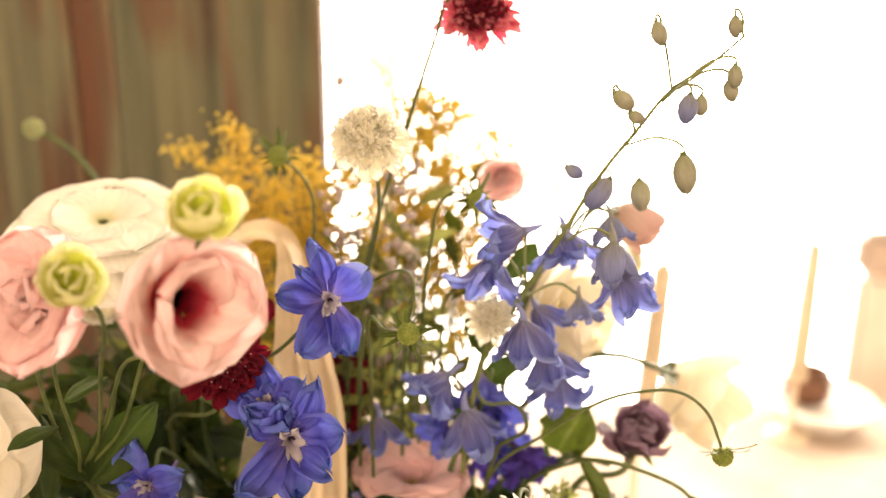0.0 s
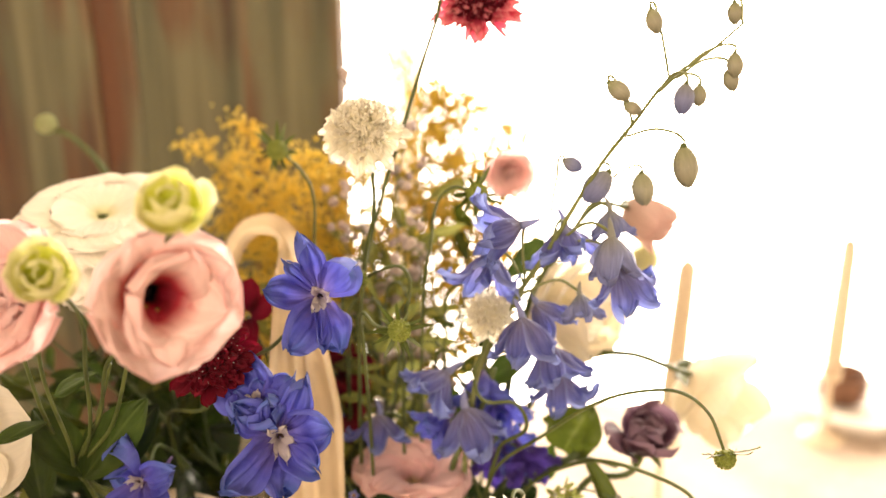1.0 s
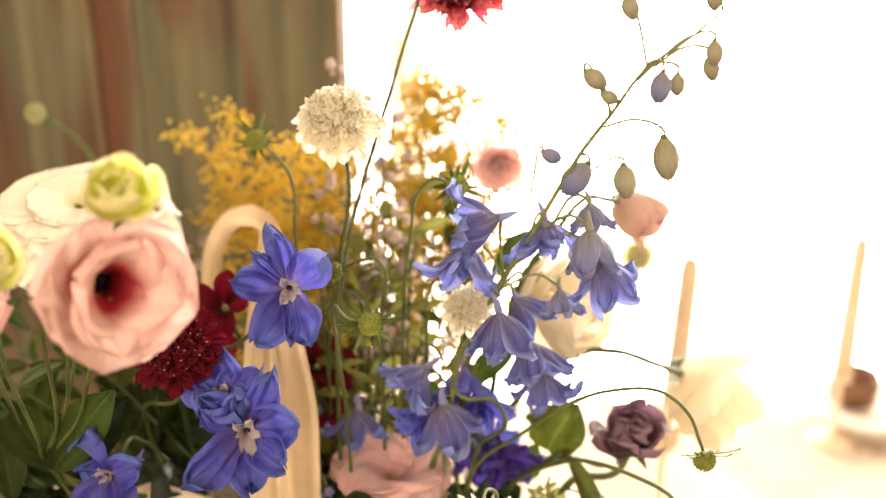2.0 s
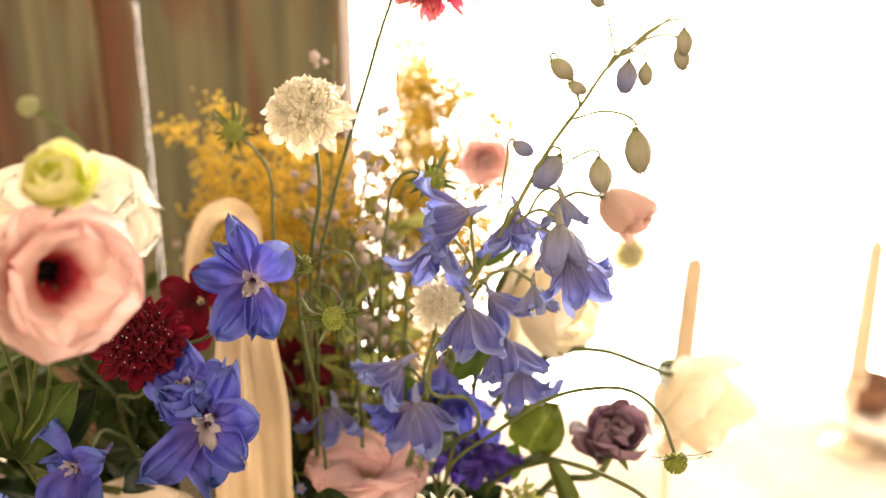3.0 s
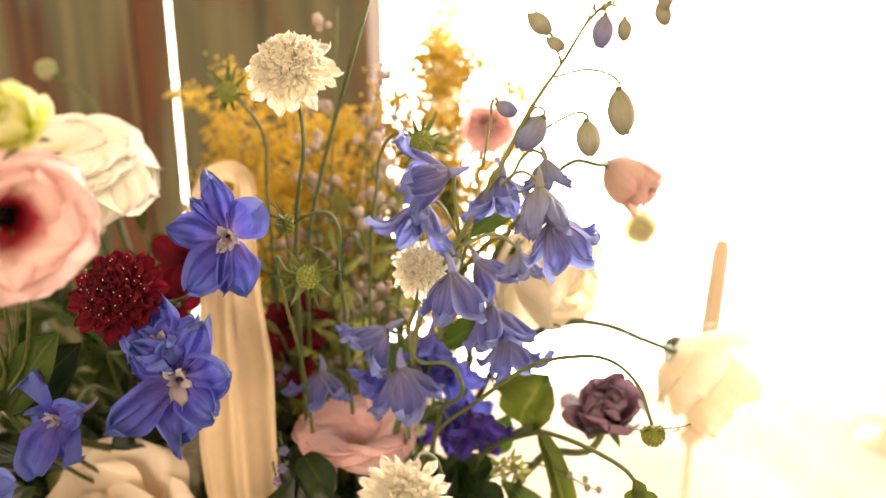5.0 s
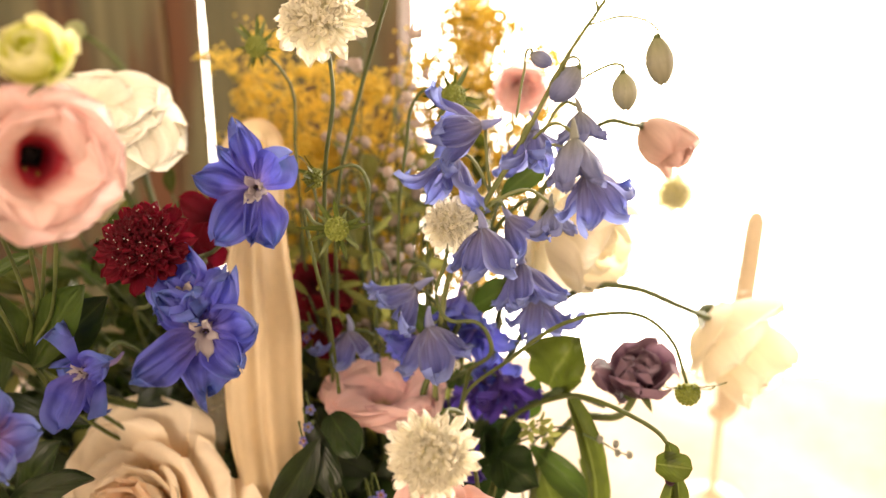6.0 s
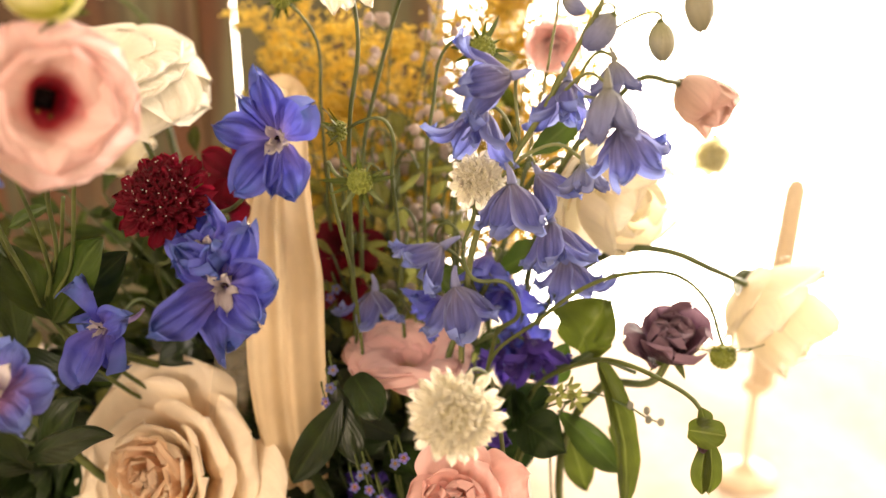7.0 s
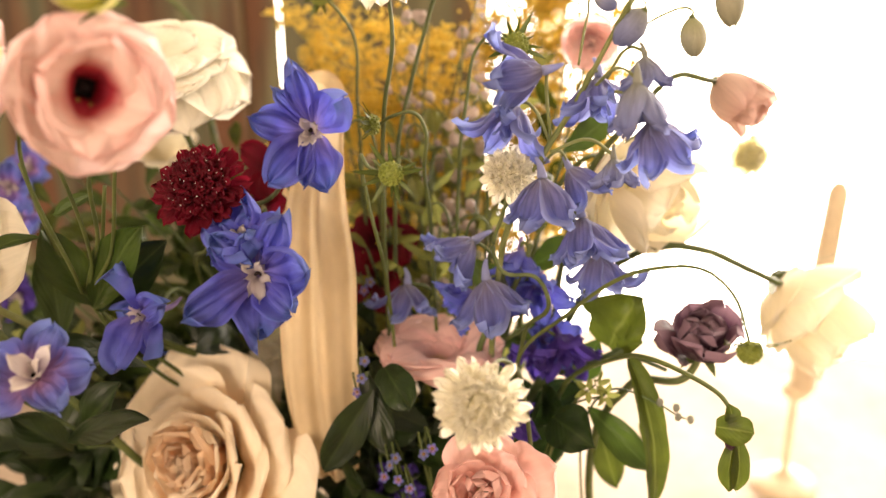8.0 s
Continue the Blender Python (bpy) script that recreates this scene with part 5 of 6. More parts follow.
low_bell((-0.0372, 0.5300, 0.9789), facing(0, -10), 0.0200, (0.0038, 0.5500, 1.0434), 260, 1.4, VIOLET)

# ---- burgundy petals behind the ribbon ----
for j, (p, w, n) in enumerate((((-0.1150, 0.5450, 1.1571), facing(-10, 30), 5), ((-0.0710, 0.5850, 1.1018), facing(20, 30), 6), ((-0.1198, 0.5300, 1.1366), facing(0, 10), 5), ((-0.0658, 0.5700, 1.0861), facing(-10, 10), 5))):
    t = thing("burgundy_bloom", p, "dark red velvety bloom half hidden by the ribbon", "flower", "burgundy blooms")
    ms = [petal_mesh("petal", BURGUNDY, 0.025, 0.017, 35, 75, 0.002, 1.8, a=0.6, b=3.4, c=0.6, ruffle=0.0018, seed=300 + 9 * j + i, curl=20) for i in range(3)]
    petals(t, ms, n, aim((0, 0, 0), w), 0.2, 0.0, 0.0, 0.25, j, scales=(0.8, 1.15))
    stem(t, down_to_vase(p, 40 + j), 0.0012, 0.0018, STEM_DARK)

# ---- far pink blossom, back right ----
lisianthus((0.0415, 0.6700, 1.2195), facing(10, -20), 0.017, (PINK_SOFT,), "small pink blossom at the back of the bouquet", down_to_vase((0.0360, 0.6600, 1.1830), 9), 0, 311, double=True)

# ---- cream ribbon tied over the bouquet ----


def ribbon():
    path = [(-0.1389, 0.6000, 1.1074), (-0.1466, 0.6150, 1.1406), (-0.1407, 0.6150, 1.1718), (-0.1275, 0.6100, 1.1895), (-0.1118, 0.6000, 1.1950), (-0.0962, 0.5750, 1.1929), (-0.0843, 0.5350, 1.1791), (-0.0768, 0.5050, 1.1515), (-0.0729, 0.4930, 1.1176), (-0.0722, 0.4870, 1.0660), (-0.0725, 0.4900, 1.0261), (-0.0735, 0.4990, 0.9850)]
    wide = [0.008, 0.009, 0.010, 0.011, 0.012, 0.013, 0.018, 0.026, 0.033, 0.034, 0.032, 0.026]
    line = smooth_line(path, 7)
    n, nv = len(line), 36
    verts, uvs = [], []
    for i, p in enumerate(line):
        f = i / (n - 1) * (len(wide) - 1)
        k = min(int(f), len(wide) - 2)
        w = wide[k] + (wide[k + 1] - wide[k]) * (f - k)
        way = (line[min(i + 1, n - 1)] - line[max(i - 1, 0)]).normalized()
        out = Vector((0.25, -0.95, 0.1))
        out = (out - way * out.dot(way)).normalized()
        across = out.cross(way).normalized()
        for j in range(nv + 1):
            s = j / nv * 2 - 1
            fold = 0.0032 * math.sin(s * 6.8 + 0.7 * math.sin(i * 0.06)) + 0.0012 * math.sin(s * 13.0 + 1.0 * math.sin(i * 0.045 + 1.0)) + 0.0022 * noise.noise((s * 1.4, i * 0.03, 5.0))
            belly = -0.006 * s * s
            verts.append(p + across * (s * w * 0.62) + out * (fold * min(1.0, w / 0.03) ** 2 + belly))
            uvs.append((j / nv, i / n))
    m = nv + 1
    faces = [(i * m + j, i * m + j + 1, (i + 1) * m + j + 1, (i + 1) * m + j) for i in range(n - 1) for j in range(nv)]
    t = thing("ribbon", path[-1], "cream chiffon ribbon looped upright through the bouquet", "ribbon")
    inv = t.matrix_world.inverted()
    piece("band", mesh_from("band", [inv @ q for q in verts], faces, CHIFFON, uvs), t)
    for e, name in ((0, "hem"), (nv, "hem")):
        v, f = tube_data([inv @ verts[i * m + e] for i in range(0, n, 4)], 0.0005, 0.0005, 5, 3)
        piece(name, mesh_from(name, v, f, CHIFFON), t)
    # sheer tail beside the band
    a, b = [Vector(q) for q in ((-0.1020, 0.5150, 1.1233), (-0.1137, 0.5000, 1.0335))]
    me = petal_mesh("tail", SHEER, (b - a).length * 1.3, 0.022, 86, 94, 0.0, 6.0, a=0.25, b=8, c=0.5, ruffle=0.003, waves=3.0, seed=5, nu=14, nv=14)
    x = (b - a).normalized()
    z = Vector((0.2, -0.95, 0.1))
    z = (z - x * z.dot(x)).normalized()
    y = z.cross(x)
    la = inv @ a
    piece("tail", me, t, Matrix(((x.x, y.x, z.x, la.x), (x.y, y.y, z.y, la.y), (x.z, y.z, z.z, la.z), (0, 0, 0, 1))), "sheer loose tail of the ribbon")


SHEER = sheer_material("sheer_chiffon", (0.72, 0.64, 0.48))
ribbon()

# ---- golden rod behind ----


def plume(base, tip, spread, count, seed, label, mat=None, dot=0.0017, name="goldenrod", cat="flower", branches=9):
    """A feathery plume: side twigs thick with tiny blossoms."""
    rng = random.Random(seed)
    t = thing(name, base, label, cat, "filler sprays")
    p, q = Vector((0, 0, 0)), Vector(tip) - Vector(base)
    bend = Vector((rng.uniform(-0.02, 0.02), 0, 0.01))
    main = [p, p.lerp(q, 0.5) + bend, q]
    v, f = tube_data(main, 0.0010, 0.0005, 6, 8)
    piece("stem", mesh_from("stem", v, f, STEM), t)
    line = smooth_line(main, 20)
    twigs, dots = [], []
    for b in range(branches):
        o = line[int(len(line) * (0.50 + 0.49 * b / branches))]
        a = rng.uniform(0, 6.28)
        ln = spread * (1.05 - 0.65 * b / branches) * rng.uniform(0.7, 1.2)
        way = Vector((math.cos(a), math.sin(a) * 0.6, rng.uniform(0.3, 0.9))).normalized()
        e = o + way * ln + Vector((0, 0, -ln * 0.12))
        tw = [o, o.lerp(e, 0.5) + Vector((0, 0, ln * 0.10)), e]
        twigs.append(tube_data(tw, 0.0007, 0.0004, 4, 5))
        tl = smooth_line(tw, 24)
        for c in range(count):
            g = tl[int(len(tl) * rng.uniform(0.15, 0.999))]
            off = Vector((rng.gauss(0, 1), rng.gauss(0, 1), abs(rng.gauss(0, 1)))) * spread * 0.095
            dots.append(ball_data(g + off, dot * rng.uniform(0.6, 1.4), rng.uniform(0.8, 1.6), 3, 5, (rng.gauss(0, 1), rng.gauss(0, 1), 1.2)))
    tagged(piece("twig_spray", join("twig_spray", twigs, STEM), t), kind="stuff")
    tagged(piece("blossoms", join("blossoms", dots, mat or YELLOW), t), kind="stuff")
    return t


def low_point(s):
    rng = random.Random(s)
    return ROOT + Vector((rng.uniform(-0.06, 0.06), rng.uniform(0.0, 0.06), -0.03))


GOLD = "feathery yellow goldenrod at the back of the bouquet"
for i, q in enumerate(((-0.1857, 0.7400, 1.2071), (-0.1571, 0.7500, 1.2209), (-0.1178, 0.7200, 1.2086), (-0.0857, 0.7400, 1.1920), (-0.1631, 0.7200, 1.1777), (-0.0932, 0.7000, 1.1721), (-0.0387, 0.8000, 1.2689), (-0.0149, 0.8200, 1.2800), (0.0098, 0.8000, 1.2521), (-0.0227, 0.7800, 1.2373), (0.0321, 0.8000, 1.2171), (-0.0546, 0.7600, 1.2144), (0.0058, 0.7600, 1.2112), (0.0319, 0.8000, 1.2436), (0.0469, 0.7800, 1.2080), (-0.0346, 0.8000, 1.2559), (0.0166, 0.8200, 1.2759), (-0.0297, 0.7400, 1.1976))):
    plume(low_point(i), q, 0.078, 75 if q[0] < -0.08 else 58, 400 + i, GOLD, dot=0.0014, branches=14 if q[0] < -0.08 else 11)

# greyish lilac and pale sprays between
for i, q in enumerate(((-0.0554, 0.6600, 1.2925), (-0.0252, 0.6600, 1.2606), (-0.0879, 0.6600, 1.2107), (-0.0332, 0.6400, 1.2278), (-0.0461, 0.6400, 1.1787), (-0.0125, 0.6400, 1.1759), (-0.0568, 0.6200, 1.1655), (-0.1833, 0.7000, 1.1588))):
    plume(low_point(50 + i), q, 0.045, 3, 450 + i, "thin spray of dried greyish lilac buds", LILAC_DOT, 0.0031, "dried_spray", "dried flower", 8)

# ---- leaves ----


def sprig(base, tip, count, length, width, mat, seed, label="leafy green sprig filling the bouquet", name="foliage_sprig"):
    rng = random.Random(seed)
    t = thing(name, base, label, "foliage", "green sprigs")
    b, e = Vector(base), Vector(tip)
    line = [b, b.lerp(e, 0.5) + Vector((rng.uniform(-0.01, 0.01), -0.006, 0.008)), e]
    stem(t, line, 0.0018, 0.0008, STEM_DARK)
    ln = smooth_line(line, 20)
    for i in range(count):
        p = ln[int((len(ln) - 1) * (0.35 + 0.65 * i / max(1, count - 1)))]
        a = i * 2.4 + rng.uniform(-0.4, 0.4)
        d = ((e - b).normalized() * 0.5 + Vector((math.cos(a), math.sin(a) * 0.7, rng.uniform(-0.3, 0.5)))).normalized()
        leaf(t, p, p + d * length * rng.uniform(0.7, 1.15), width * rng.uniform(0.8, 1.2), mat, (rng.uniform(-0.5, 0.6), -0.8, rng.uniform(0.2, 0.9)), rng.uniform(5, 22), seed * 20 + i)
    return t


# LEAF_DARK sprigs stand in for the shade in gaps between the blooms
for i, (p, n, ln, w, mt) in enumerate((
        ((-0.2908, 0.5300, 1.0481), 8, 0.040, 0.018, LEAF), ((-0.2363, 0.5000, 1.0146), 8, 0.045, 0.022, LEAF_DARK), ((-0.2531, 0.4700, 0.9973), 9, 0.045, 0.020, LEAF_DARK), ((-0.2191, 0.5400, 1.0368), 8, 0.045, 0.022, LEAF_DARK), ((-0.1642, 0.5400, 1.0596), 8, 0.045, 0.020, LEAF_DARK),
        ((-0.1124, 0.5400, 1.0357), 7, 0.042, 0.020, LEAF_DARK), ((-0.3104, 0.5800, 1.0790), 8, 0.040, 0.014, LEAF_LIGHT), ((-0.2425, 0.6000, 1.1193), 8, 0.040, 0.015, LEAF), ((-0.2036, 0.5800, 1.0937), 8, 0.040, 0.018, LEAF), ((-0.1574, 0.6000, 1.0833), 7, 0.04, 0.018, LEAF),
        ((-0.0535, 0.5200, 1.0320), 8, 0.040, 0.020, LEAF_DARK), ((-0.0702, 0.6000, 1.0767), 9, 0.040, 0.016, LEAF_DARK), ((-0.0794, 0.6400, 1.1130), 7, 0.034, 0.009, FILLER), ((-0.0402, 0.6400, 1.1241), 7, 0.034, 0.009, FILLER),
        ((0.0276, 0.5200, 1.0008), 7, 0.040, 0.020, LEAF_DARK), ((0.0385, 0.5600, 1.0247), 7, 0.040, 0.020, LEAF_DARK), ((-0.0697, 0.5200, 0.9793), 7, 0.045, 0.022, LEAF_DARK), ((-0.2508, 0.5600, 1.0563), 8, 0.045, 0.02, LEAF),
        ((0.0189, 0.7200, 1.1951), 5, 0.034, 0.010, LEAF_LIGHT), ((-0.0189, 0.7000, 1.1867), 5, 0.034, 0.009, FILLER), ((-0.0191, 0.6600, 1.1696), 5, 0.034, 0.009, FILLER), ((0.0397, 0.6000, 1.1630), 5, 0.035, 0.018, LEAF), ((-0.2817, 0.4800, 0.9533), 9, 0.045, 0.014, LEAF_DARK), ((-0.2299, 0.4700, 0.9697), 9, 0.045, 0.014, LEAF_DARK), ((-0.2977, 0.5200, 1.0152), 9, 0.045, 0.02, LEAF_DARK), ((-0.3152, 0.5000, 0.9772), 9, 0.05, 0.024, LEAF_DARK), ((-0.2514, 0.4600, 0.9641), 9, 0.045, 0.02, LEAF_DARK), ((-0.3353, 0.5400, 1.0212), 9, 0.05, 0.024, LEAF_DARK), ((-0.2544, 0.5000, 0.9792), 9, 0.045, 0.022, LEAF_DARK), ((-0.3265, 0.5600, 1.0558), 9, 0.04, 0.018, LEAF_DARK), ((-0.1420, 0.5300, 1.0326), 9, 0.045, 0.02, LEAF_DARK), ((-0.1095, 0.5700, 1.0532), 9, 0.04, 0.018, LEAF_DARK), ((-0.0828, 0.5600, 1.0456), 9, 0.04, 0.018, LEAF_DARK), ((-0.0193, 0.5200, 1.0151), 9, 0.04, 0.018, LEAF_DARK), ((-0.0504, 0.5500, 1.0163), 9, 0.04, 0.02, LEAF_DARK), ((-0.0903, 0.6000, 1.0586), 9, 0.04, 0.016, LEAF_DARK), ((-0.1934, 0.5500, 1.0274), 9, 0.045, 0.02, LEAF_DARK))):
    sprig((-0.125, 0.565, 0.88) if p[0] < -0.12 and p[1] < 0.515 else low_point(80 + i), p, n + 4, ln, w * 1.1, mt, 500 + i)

for i, p in enumerate(((-0.0875, 0.6000, 1.1320), (-0.0714, 0.6200, 1.1572), (-0.0428, 0.6000, 1.1465), (-0.0621, 0.5800, 1.1150), (-0.0325, 0.6400, 1.1511), (-0.0732, 0.6600, 1.1664), (-0.1104, 0.6400, 1.1457), (-0.0268, 0.5700, 1.1217), (-0.0694, 0.5600, 1.1068), (-0.2471, 0.6400, 1.1403), (-0.1886, 0.6300, 1.1428), (-0.3195, 0.6200, 1.1197), (-0.3410, 0.6000, 1.0731), (-0.2545, 0.5800, 1.1242), (-0.2022, 0.5600, 1.1085), (-0.2254, 0.5600, 1.0870), (-0.2888, 0.5600, 1.1158), (-0.3143, 0.5500, 1.0774), (-0.2743, 0.5700, 1.0903), (-0.1709, 0.5700, 1.0773), (-0.2190, 0.6200, 1.1274), (-0.2907, 0.5200, 1.0525), (-0.0471, 0.5900, 1.1276), (-0.0701, 0.5700, 1.0921), (-0.0305, 0.6600, 1.1764), (-0.1233, 0.6400, 1.1292), (-0.0483, 0.6300, 1.1599))):
    sprig(low_point(180 + i), p, 15, 0.028 if i > 8 else 0.024, 0.010 if i > 8 else 0.0055, (LEAF if i % 2 else LEAF_LIGHT) if 8 < i < 20 else FILLER, 560 + i, "airy fine-leaved green filler in the bouquet", "fine_filler")

# broad leaves that stand out, each on its stalk
broad = thing("lisianthus_foliage", (-0.10, 0.53, 0.87), "broad grey-green lisianthus leaves on upright stalks", "foliage")
bpy.context.view_layer.update()
leaf(broad, (-0.1851, 0.4550, 1.1012), (-0.2015, 0.4450, 1.1445), 0.024, LEAF, (0.55, -0.8, 0.2), 12, 601)
leaf(broad, (-0.1854, 0.4550, 1.0995), (-0.1435, 0.4450, 1.1516), 0.026, LEAF, (-0.1, -0.9, 0.2), 10, 602)
leaf(broad, (-0.1878, 0.4600, 1.0954), (-0.1477, 0.4700, 1.1348), 0.024, LEAF_DARK, (0.2, -0.9, 0.2), 10, 603)
leaf(broad, (-0.1641, 0.4400, 1.1688), (-0.1848, 0.4350, 1.1584), 0.009, LEAF, (0, -0.7, 0.6), 10, 604)
leaf(broad, (-0.2126, 0.4600, 1.0752), (-0.2202, 0.4700, 1.1275), 0.020, LEAF, (0.6, -0.8, 0.1), 10, 605)
stem(broad, [(-0.1570, 0.4400, 1.1737), (-0.1727, 0.4520, 1.1356), (-0.1867, 0.4580, 1.0980), (-0.12, 0.56, 0.95), (-0.09, 0.57, 0.88)], 0.0010, 0.0014, STEM, "stalk")
stem(broad, [(-0.1956, 0.4300, 1.1849), (-0.1957, 0.4450, 1.1389), (-0.1902, 0.4560, 1.1067), (-0.12, 0.56, 0.95), (-0.09, 0.57, 0.88)], 0.0010, 0.0014, STEM, "stalk")
stem(broad, [(-0.2392, 0.4400, 1.1010), (-0.2214, 0.4500, 1.0855), (-0.2407, 0.5000, 1.0374), (-0.13, 0.57, 0.92)], 0.0020, 0.0024, STEM_BROWN, "stalk")
rl = thing("rose_leaves", (-0.13, 0.50, 0.90), "dark glossy rose leaves beside the cream rose", "foliage")
bpy.context.view_layer.update()
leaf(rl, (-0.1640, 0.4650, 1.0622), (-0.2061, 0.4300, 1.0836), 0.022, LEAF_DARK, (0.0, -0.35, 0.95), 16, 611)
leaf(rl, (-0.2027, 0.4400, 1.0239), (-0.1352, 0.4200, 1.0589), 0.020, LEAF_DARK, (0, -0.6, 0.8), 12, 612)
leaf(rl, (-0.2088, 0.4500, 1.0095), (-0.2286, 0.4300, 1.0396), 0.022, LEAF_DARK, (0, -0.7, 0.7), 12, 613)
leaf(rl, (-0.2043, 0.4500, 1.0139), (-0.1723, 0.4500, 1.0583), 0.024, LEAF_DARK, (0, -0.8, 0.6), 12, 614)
leaf(rl, (-0.1825, 0.4200, 1.1521), (-0.1984, 0.4000, 1.1505), 0.010, LEAF, (0, -0.5, 0.8), 12, 615)
stem(rl, [(-0.2043, 0.4500, 1.0139), (-0.175, 0.53, 0.97), (-0.12, 0.56, 0.92)], 0.0012, 0.0018, STEM_DARK, "stalk")
midl = thing("rose_leaves", (-0.03, 0.52, 0.90), "dark green oval leaves under the pink blooms", "foliage")
bpy.context.view_layer.update()
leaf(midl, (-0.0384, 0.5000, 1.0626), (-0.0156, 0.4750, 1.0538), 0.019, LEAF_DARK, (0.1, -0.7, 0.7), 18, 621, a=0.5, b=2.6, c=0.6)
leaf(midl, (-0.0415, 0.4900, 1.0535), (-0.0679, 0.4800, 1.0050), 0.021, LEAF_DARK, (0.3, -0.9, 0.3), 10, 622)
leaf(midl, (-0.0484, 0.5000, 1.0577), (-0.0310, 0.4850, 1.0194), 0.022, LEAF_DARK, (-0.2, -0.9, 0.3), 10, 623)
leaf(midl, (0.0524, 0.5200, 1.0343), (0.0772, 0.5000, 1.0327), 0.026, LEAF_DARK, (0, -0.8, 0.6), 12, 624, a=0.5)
stem(midl, [(-0.0484, 0.5000, 1.0577), (-0.03, 0.53, 0.92)], 0.0014, 0.0018, STEM_DARK, "stalk")
right = thing("lisianthus_foliage", (0.05, 0.55, 0.88), "sunlit yellow-green leaves curling over the bowl's rim", "foliage")
bpy.context.view_layer.update()
leaf(right, (0.0765, 0.5550, 1.0640), (0.0913, 0.5480, 1.0999), 0.034, LEAF_LIGHT, (-0.3, -0.85, 0.3), 20, 631, 0.06, warp=0.38, crease=-0.3, a=0.55, b=2.4, c=0.75)
leaf(right, (0.0699, 0.5600, 1.0660), (0.0534, 0.5700, 1.0330), 0.022, LEAF, (0.2, -0.9, 0.3), 14, 632)
leaf(right, (0.0877, 0.5450, 1.0651), (0.1072, 0.5300, 0.9793), 0.0165, LEAF_LIGHT, (0.6, -0.75, 0.1), 34, 633, 0.03, crease=-0.8, a=0.30, b=5, c=0.7, warp=0.3)
leaf(right, (0.0668, 0.5500, 1.0271), (0.1050, 0.5400, 0.9986), 0.018, LEAF, (0.2, -0.9, 0.4), 14, 634)
leaf(right, (0.0729, 0.5600, 1.0073), (0.0849, 0.5600, 0.9703), 0.018, LEAF_LIGHT, (0.3, -0.9, 0.1), 10, 635)
leaf(right, (0.0955, 0.5600, 1.0149), (0.1128, 0.5600, 0.9988), 0.012, LEAF_LIGHT, (0.3, -0.9, 0.1), 10, 636)
stem(right, [(0.0901, 0.5480, 1.0709), (0.0718, 0.5500, 1.0569), (0.0391, 0.5550, 1.0387), (0.04, 0.55, 0.9)], 0.0026, 0.0032, STEM_DARK, "stalk")
stem(right, [(0.1093, 0.5500, 1.0569), (0.0873, 0.5500, 1.0626), (0.0715, 0.5530, 1.0553)], 0.0012, 0.0018, STEM_DARK, "stalk")
wilt = thing("drooping_shoot", (0.05, 0.55, 0.88), "drooping shoot with folded leaves round a dried floret", "foliage")
bpy.context.view_layer.update()
stem(wilt, [(0.1421, 0.4800, 1.0778), (0.1378, 0.4850, 1.0804), (0.1225, 0.4950, 1.0837), (0.1021, 0.5100, 1.0827), (0.0860, 0.5300, 1.0715), (0.0532, 0.5500, 1.0397), (0.05, 0.55, 0.9)], 0.0011, 0.0015, STEM, "stalk")
leaf(wilt, (0.1419, 0.4800, 1.0792), (0.1455, 0.4780, 1.0697), 0.008, LEAF_LIGHT, (0.2, -0.9, 0.3), 10, 641)
leaf(wilt, (0.1372, 0.4780, 1.0672), (0.1545, 0.4740, 1.0690), 0.015, LEAF_LIGHT, (0.0, -0.8, 0.5), 24, 642, a=0.4, b=3.0, c=0.6)
leaf(wilt, (0.1455, 0.4770, 1.0640), (0.1462, 0.4735, 1.0360), 0.0105, LEAF_LIGHT, (-0.3, -0.9, 0.1), 14, 643)
leaf(wilt, (0.1478, 0.4775, 1.0640), (0.1496, 0.4755, 1.0358), 0.0105, LEAF_LIGHT, (0.4, -0.9, 0.1), 14, 644)
bud(wilt, (0.1449, 0.4770, 1.0646), (0.0, 0, -1), 0.0085, PURPLE, 4, 0.9, "dried_floret")

# tiny seeds and forget-me-nots
tiny = thing("seed_twig", (0.06, 0.55, 0.90), "dark twig with tiny blue-grey seed beads", "seed twig")
bpy.context.view_layer.update()
inv = tiny.matrix_world.inverted()
pts = ((0.0801, 0.5400, 1.0454), (0.1072, 0.5300, 1.0463), (0.1174, 0.5300, 1.0410), (0.1247, 0.5300, 1.0387))
stem(tiny, list(pts)[::-1] + [(0.06, 0.55, 0.92)], 0.0004, 0.0008, STEM_DARK)
for q in ((0.1080, 0.5300, 1.0474), (0.1168, 0.5300, 1.0454), (0.1181, 0.5300, 1.0400), (0.1247, 0.5300, 1.0394)):
    piece("seed", join("seed", [ball_data((0, 0, 0), 0.0020, 1.3)], BUD_LILAC), tiny, Matrix.Translation(inv @ Vector(q)))
dry = thing("seed_twig", (0.03, 0.55, 0.90), "pale dried star-shaped seed heads", "seed twig")
bpy.context.view_layer.update()
inv = dry.matrix_world.inverted()
for i, q in enumerate(((0.0695, 0.5250, 1.0518), (0.0788, 0.5250, 1.0498), (0.0739, 0.5250, 1.0559))):
    me = petal_mesh("husk", FILLER, 0.008, 0.0035, 30, 80, 0.001, 2.0, a=0.4, b=2, c=0.8, nu=5, nv=4, seed=i)
    for j in range(5):
        piece("husk", me, dry, aim(inv @ Vector(q), facing(30 * i, 20)) @ turn(j * 1.2566))
    stem(dry, [q, (0.0593, 0.5350, 1.0342), (0.03, 0.55, 0.92)], 0.0006, 0.0009, STEM)

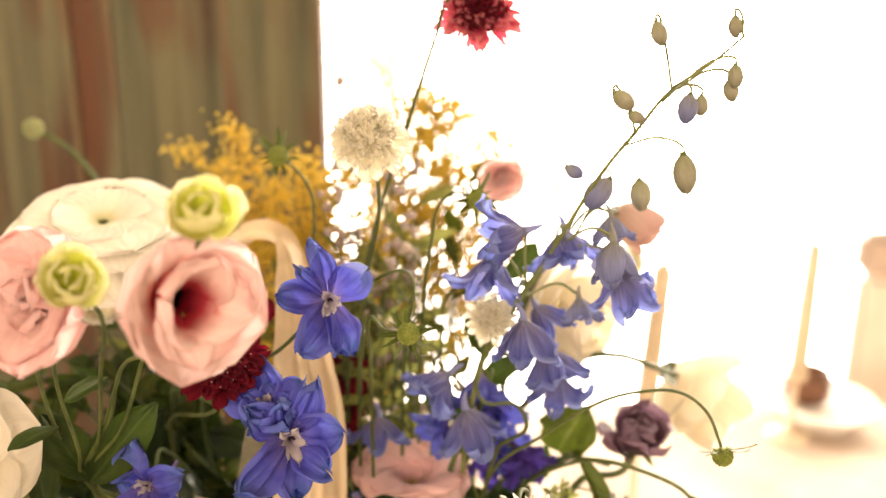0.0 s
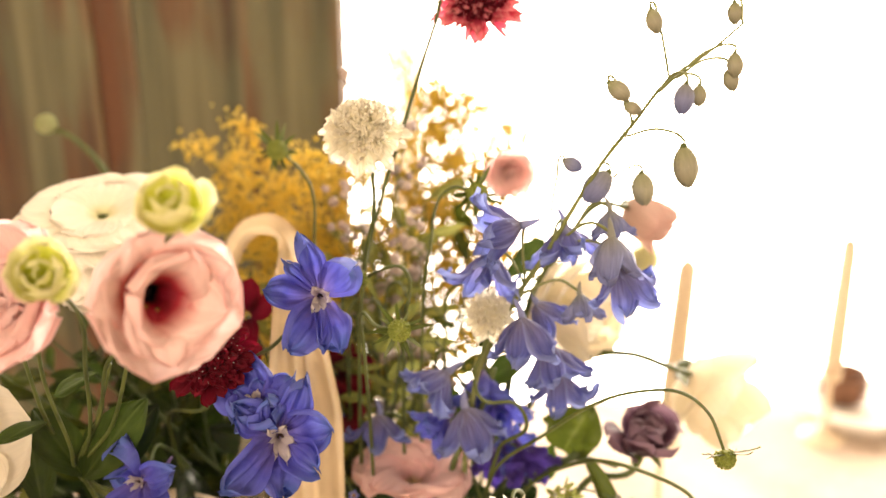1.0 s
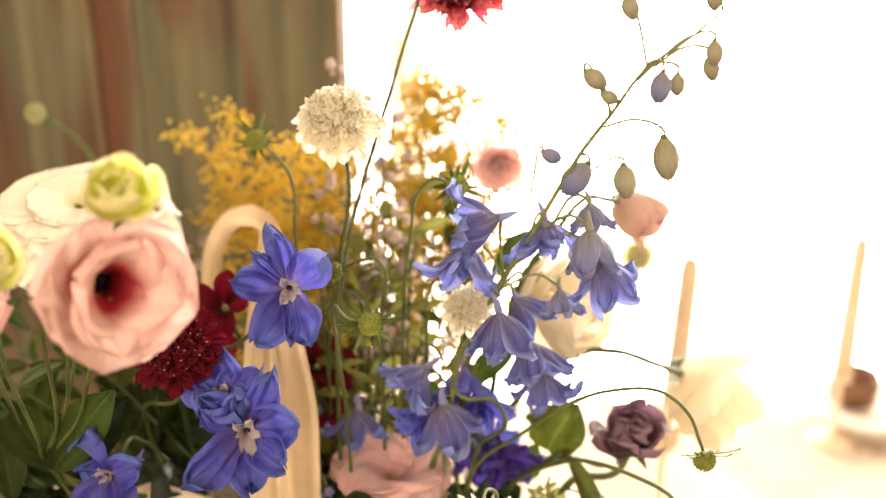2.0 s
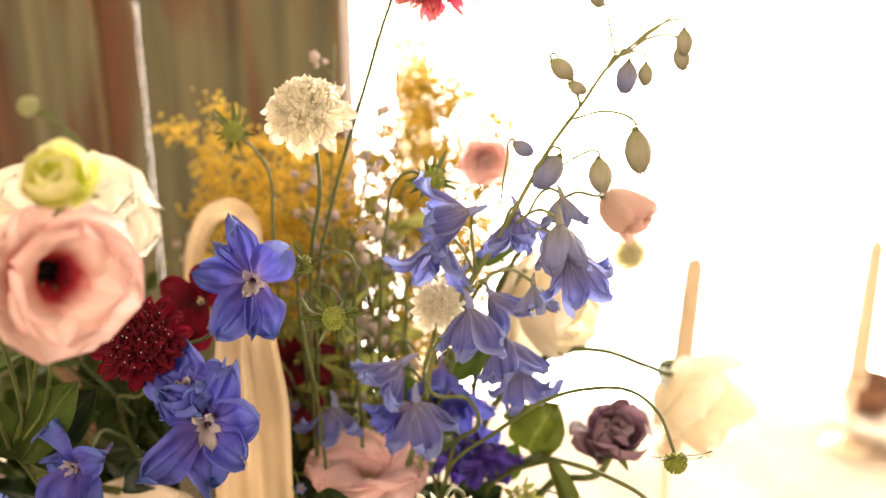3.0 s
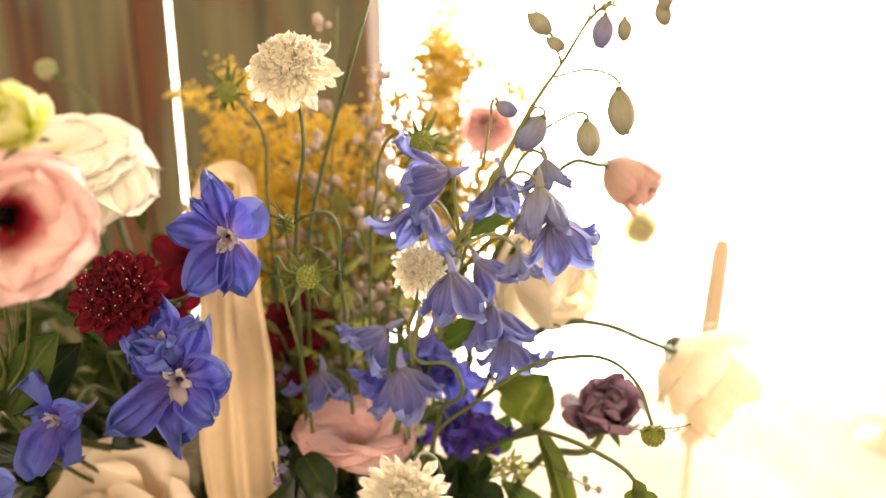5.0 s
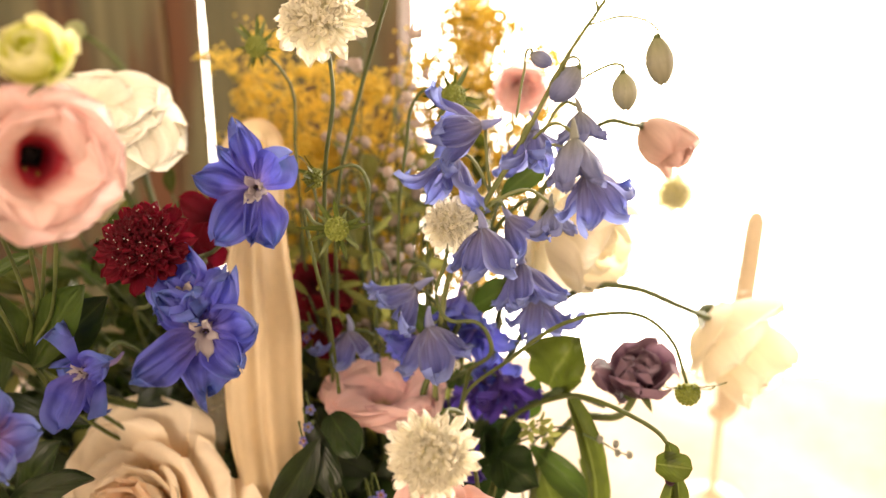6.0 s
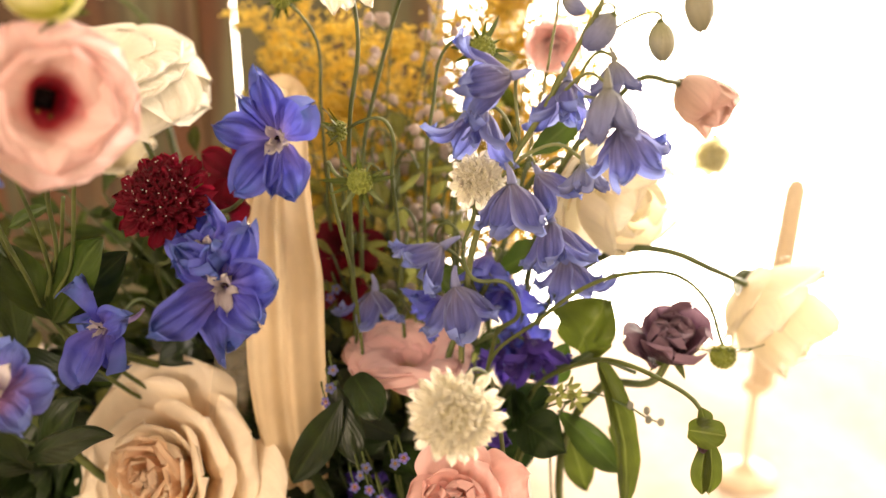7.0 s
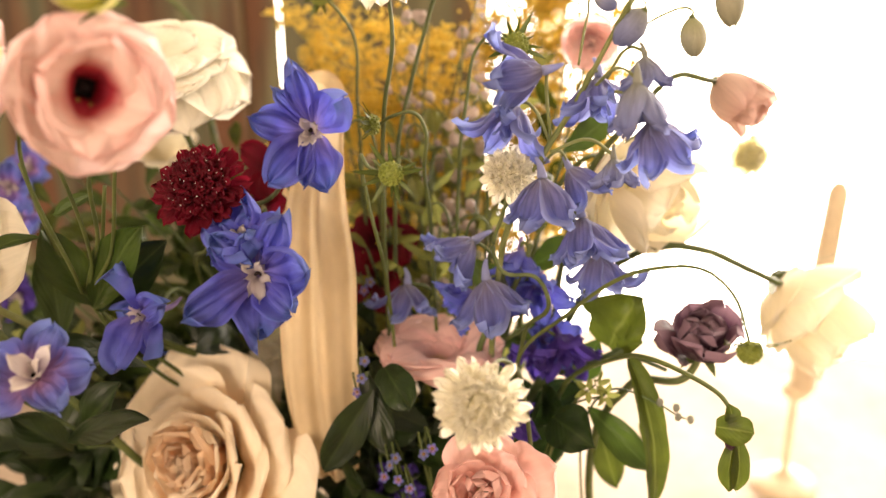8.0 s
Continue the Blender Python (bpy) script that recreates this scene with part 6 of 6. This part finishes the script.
fm = [petal_mesh("petal", FORGET, 0.0027, 0.0024, 70, 88, 0.0006, 4.0, a=0.5, b=4, c=0.5, nu=4, nv=4, seed=i) for FORGET in (BLUE_PALE, BLUE_LILAC) for i in (1,)]
for i, (q, way) in enumerate((((-0.0478, 0.4900, 1.0594), facing(10, 20)), ((-0.0508, 0.4900, 1.0503), facing(-20, 20)), ((-0.0478, 0.4950, 1.0672), facing(10, 40)), ((-0.0210, 0.4700, 1.0129), facing(0, 20)), ((-0.0275, 0.4750, 1.0173), facing(-30, 30)), ((-0.0130, 0.4650, 1.0124), facing(20, 10)), ((-0.0252, 0.4780, 1.0205), facing(10, 40)), ((-0.0019, 0.4700, 1.0354), facing(10, 30)), ((-0.0066, 0.4700, 1.0312), facing(-10, 30)), ((-0.0309, 0.4750, 1.0096), facing(0, 30)), ((-0.0625, 0.5450, 1.0919), facing(10, 30)), ((-0.0663, 0.5450, 1.0861), facing(-10, 30)))):
    t = thing("forget_me_not", q, "tiny lilac-blue forget-me-not on a hairlike stalk", "flower", "forget-me-nots")
    for j in range(5):
        piece("petal", fm[i % 2], t, aim((0, 0, 0), way) @ turn(j * 1.2566))
    piece("eye", join("eye", [ball_data((0, 0, 0.0004), 0.0008)], STAMEN_GOLD), t)
    qq = Vector(q)
    stem(t, [qq, qq + Vector((-0.006, 0.01, 0.006)), (-0.03 + 0.002 * i, 0.54, 0.90)], 0.0005, 0.0007)

# thin tendrils rising through the middle
for i in range(11):
    rng = random.Random(700 + i)
    top = Vector((-0.0314, 0.5700, 1.1474)) + Vector((rng.uniform(-0.035, 0.05), rng.uniform(-0.03, 0.05), rng.uniform(-0.03, 0.035)))
    t = thing("tendril", (ROOT.x + 0.01, ROOT.y, 0.89), "thin curling green tendril", "stalk", "green tendrils")
    hook = Vector((rng.choice((-1, 1)) * rng.uniform(0.010, 0.02), rng.uniform(-0.01, 0.01), -rng.uniform(0.0, 0.015)))
    stem(t, [top + hook, top + hook * 0.5 + Vector((0, 0, 0.006)), top, top + Vector((0, 0, -0.03)) - hook * 0.2, (ROOT.x, ROOT.y, 0.89)], 0.0007, 0.0011)
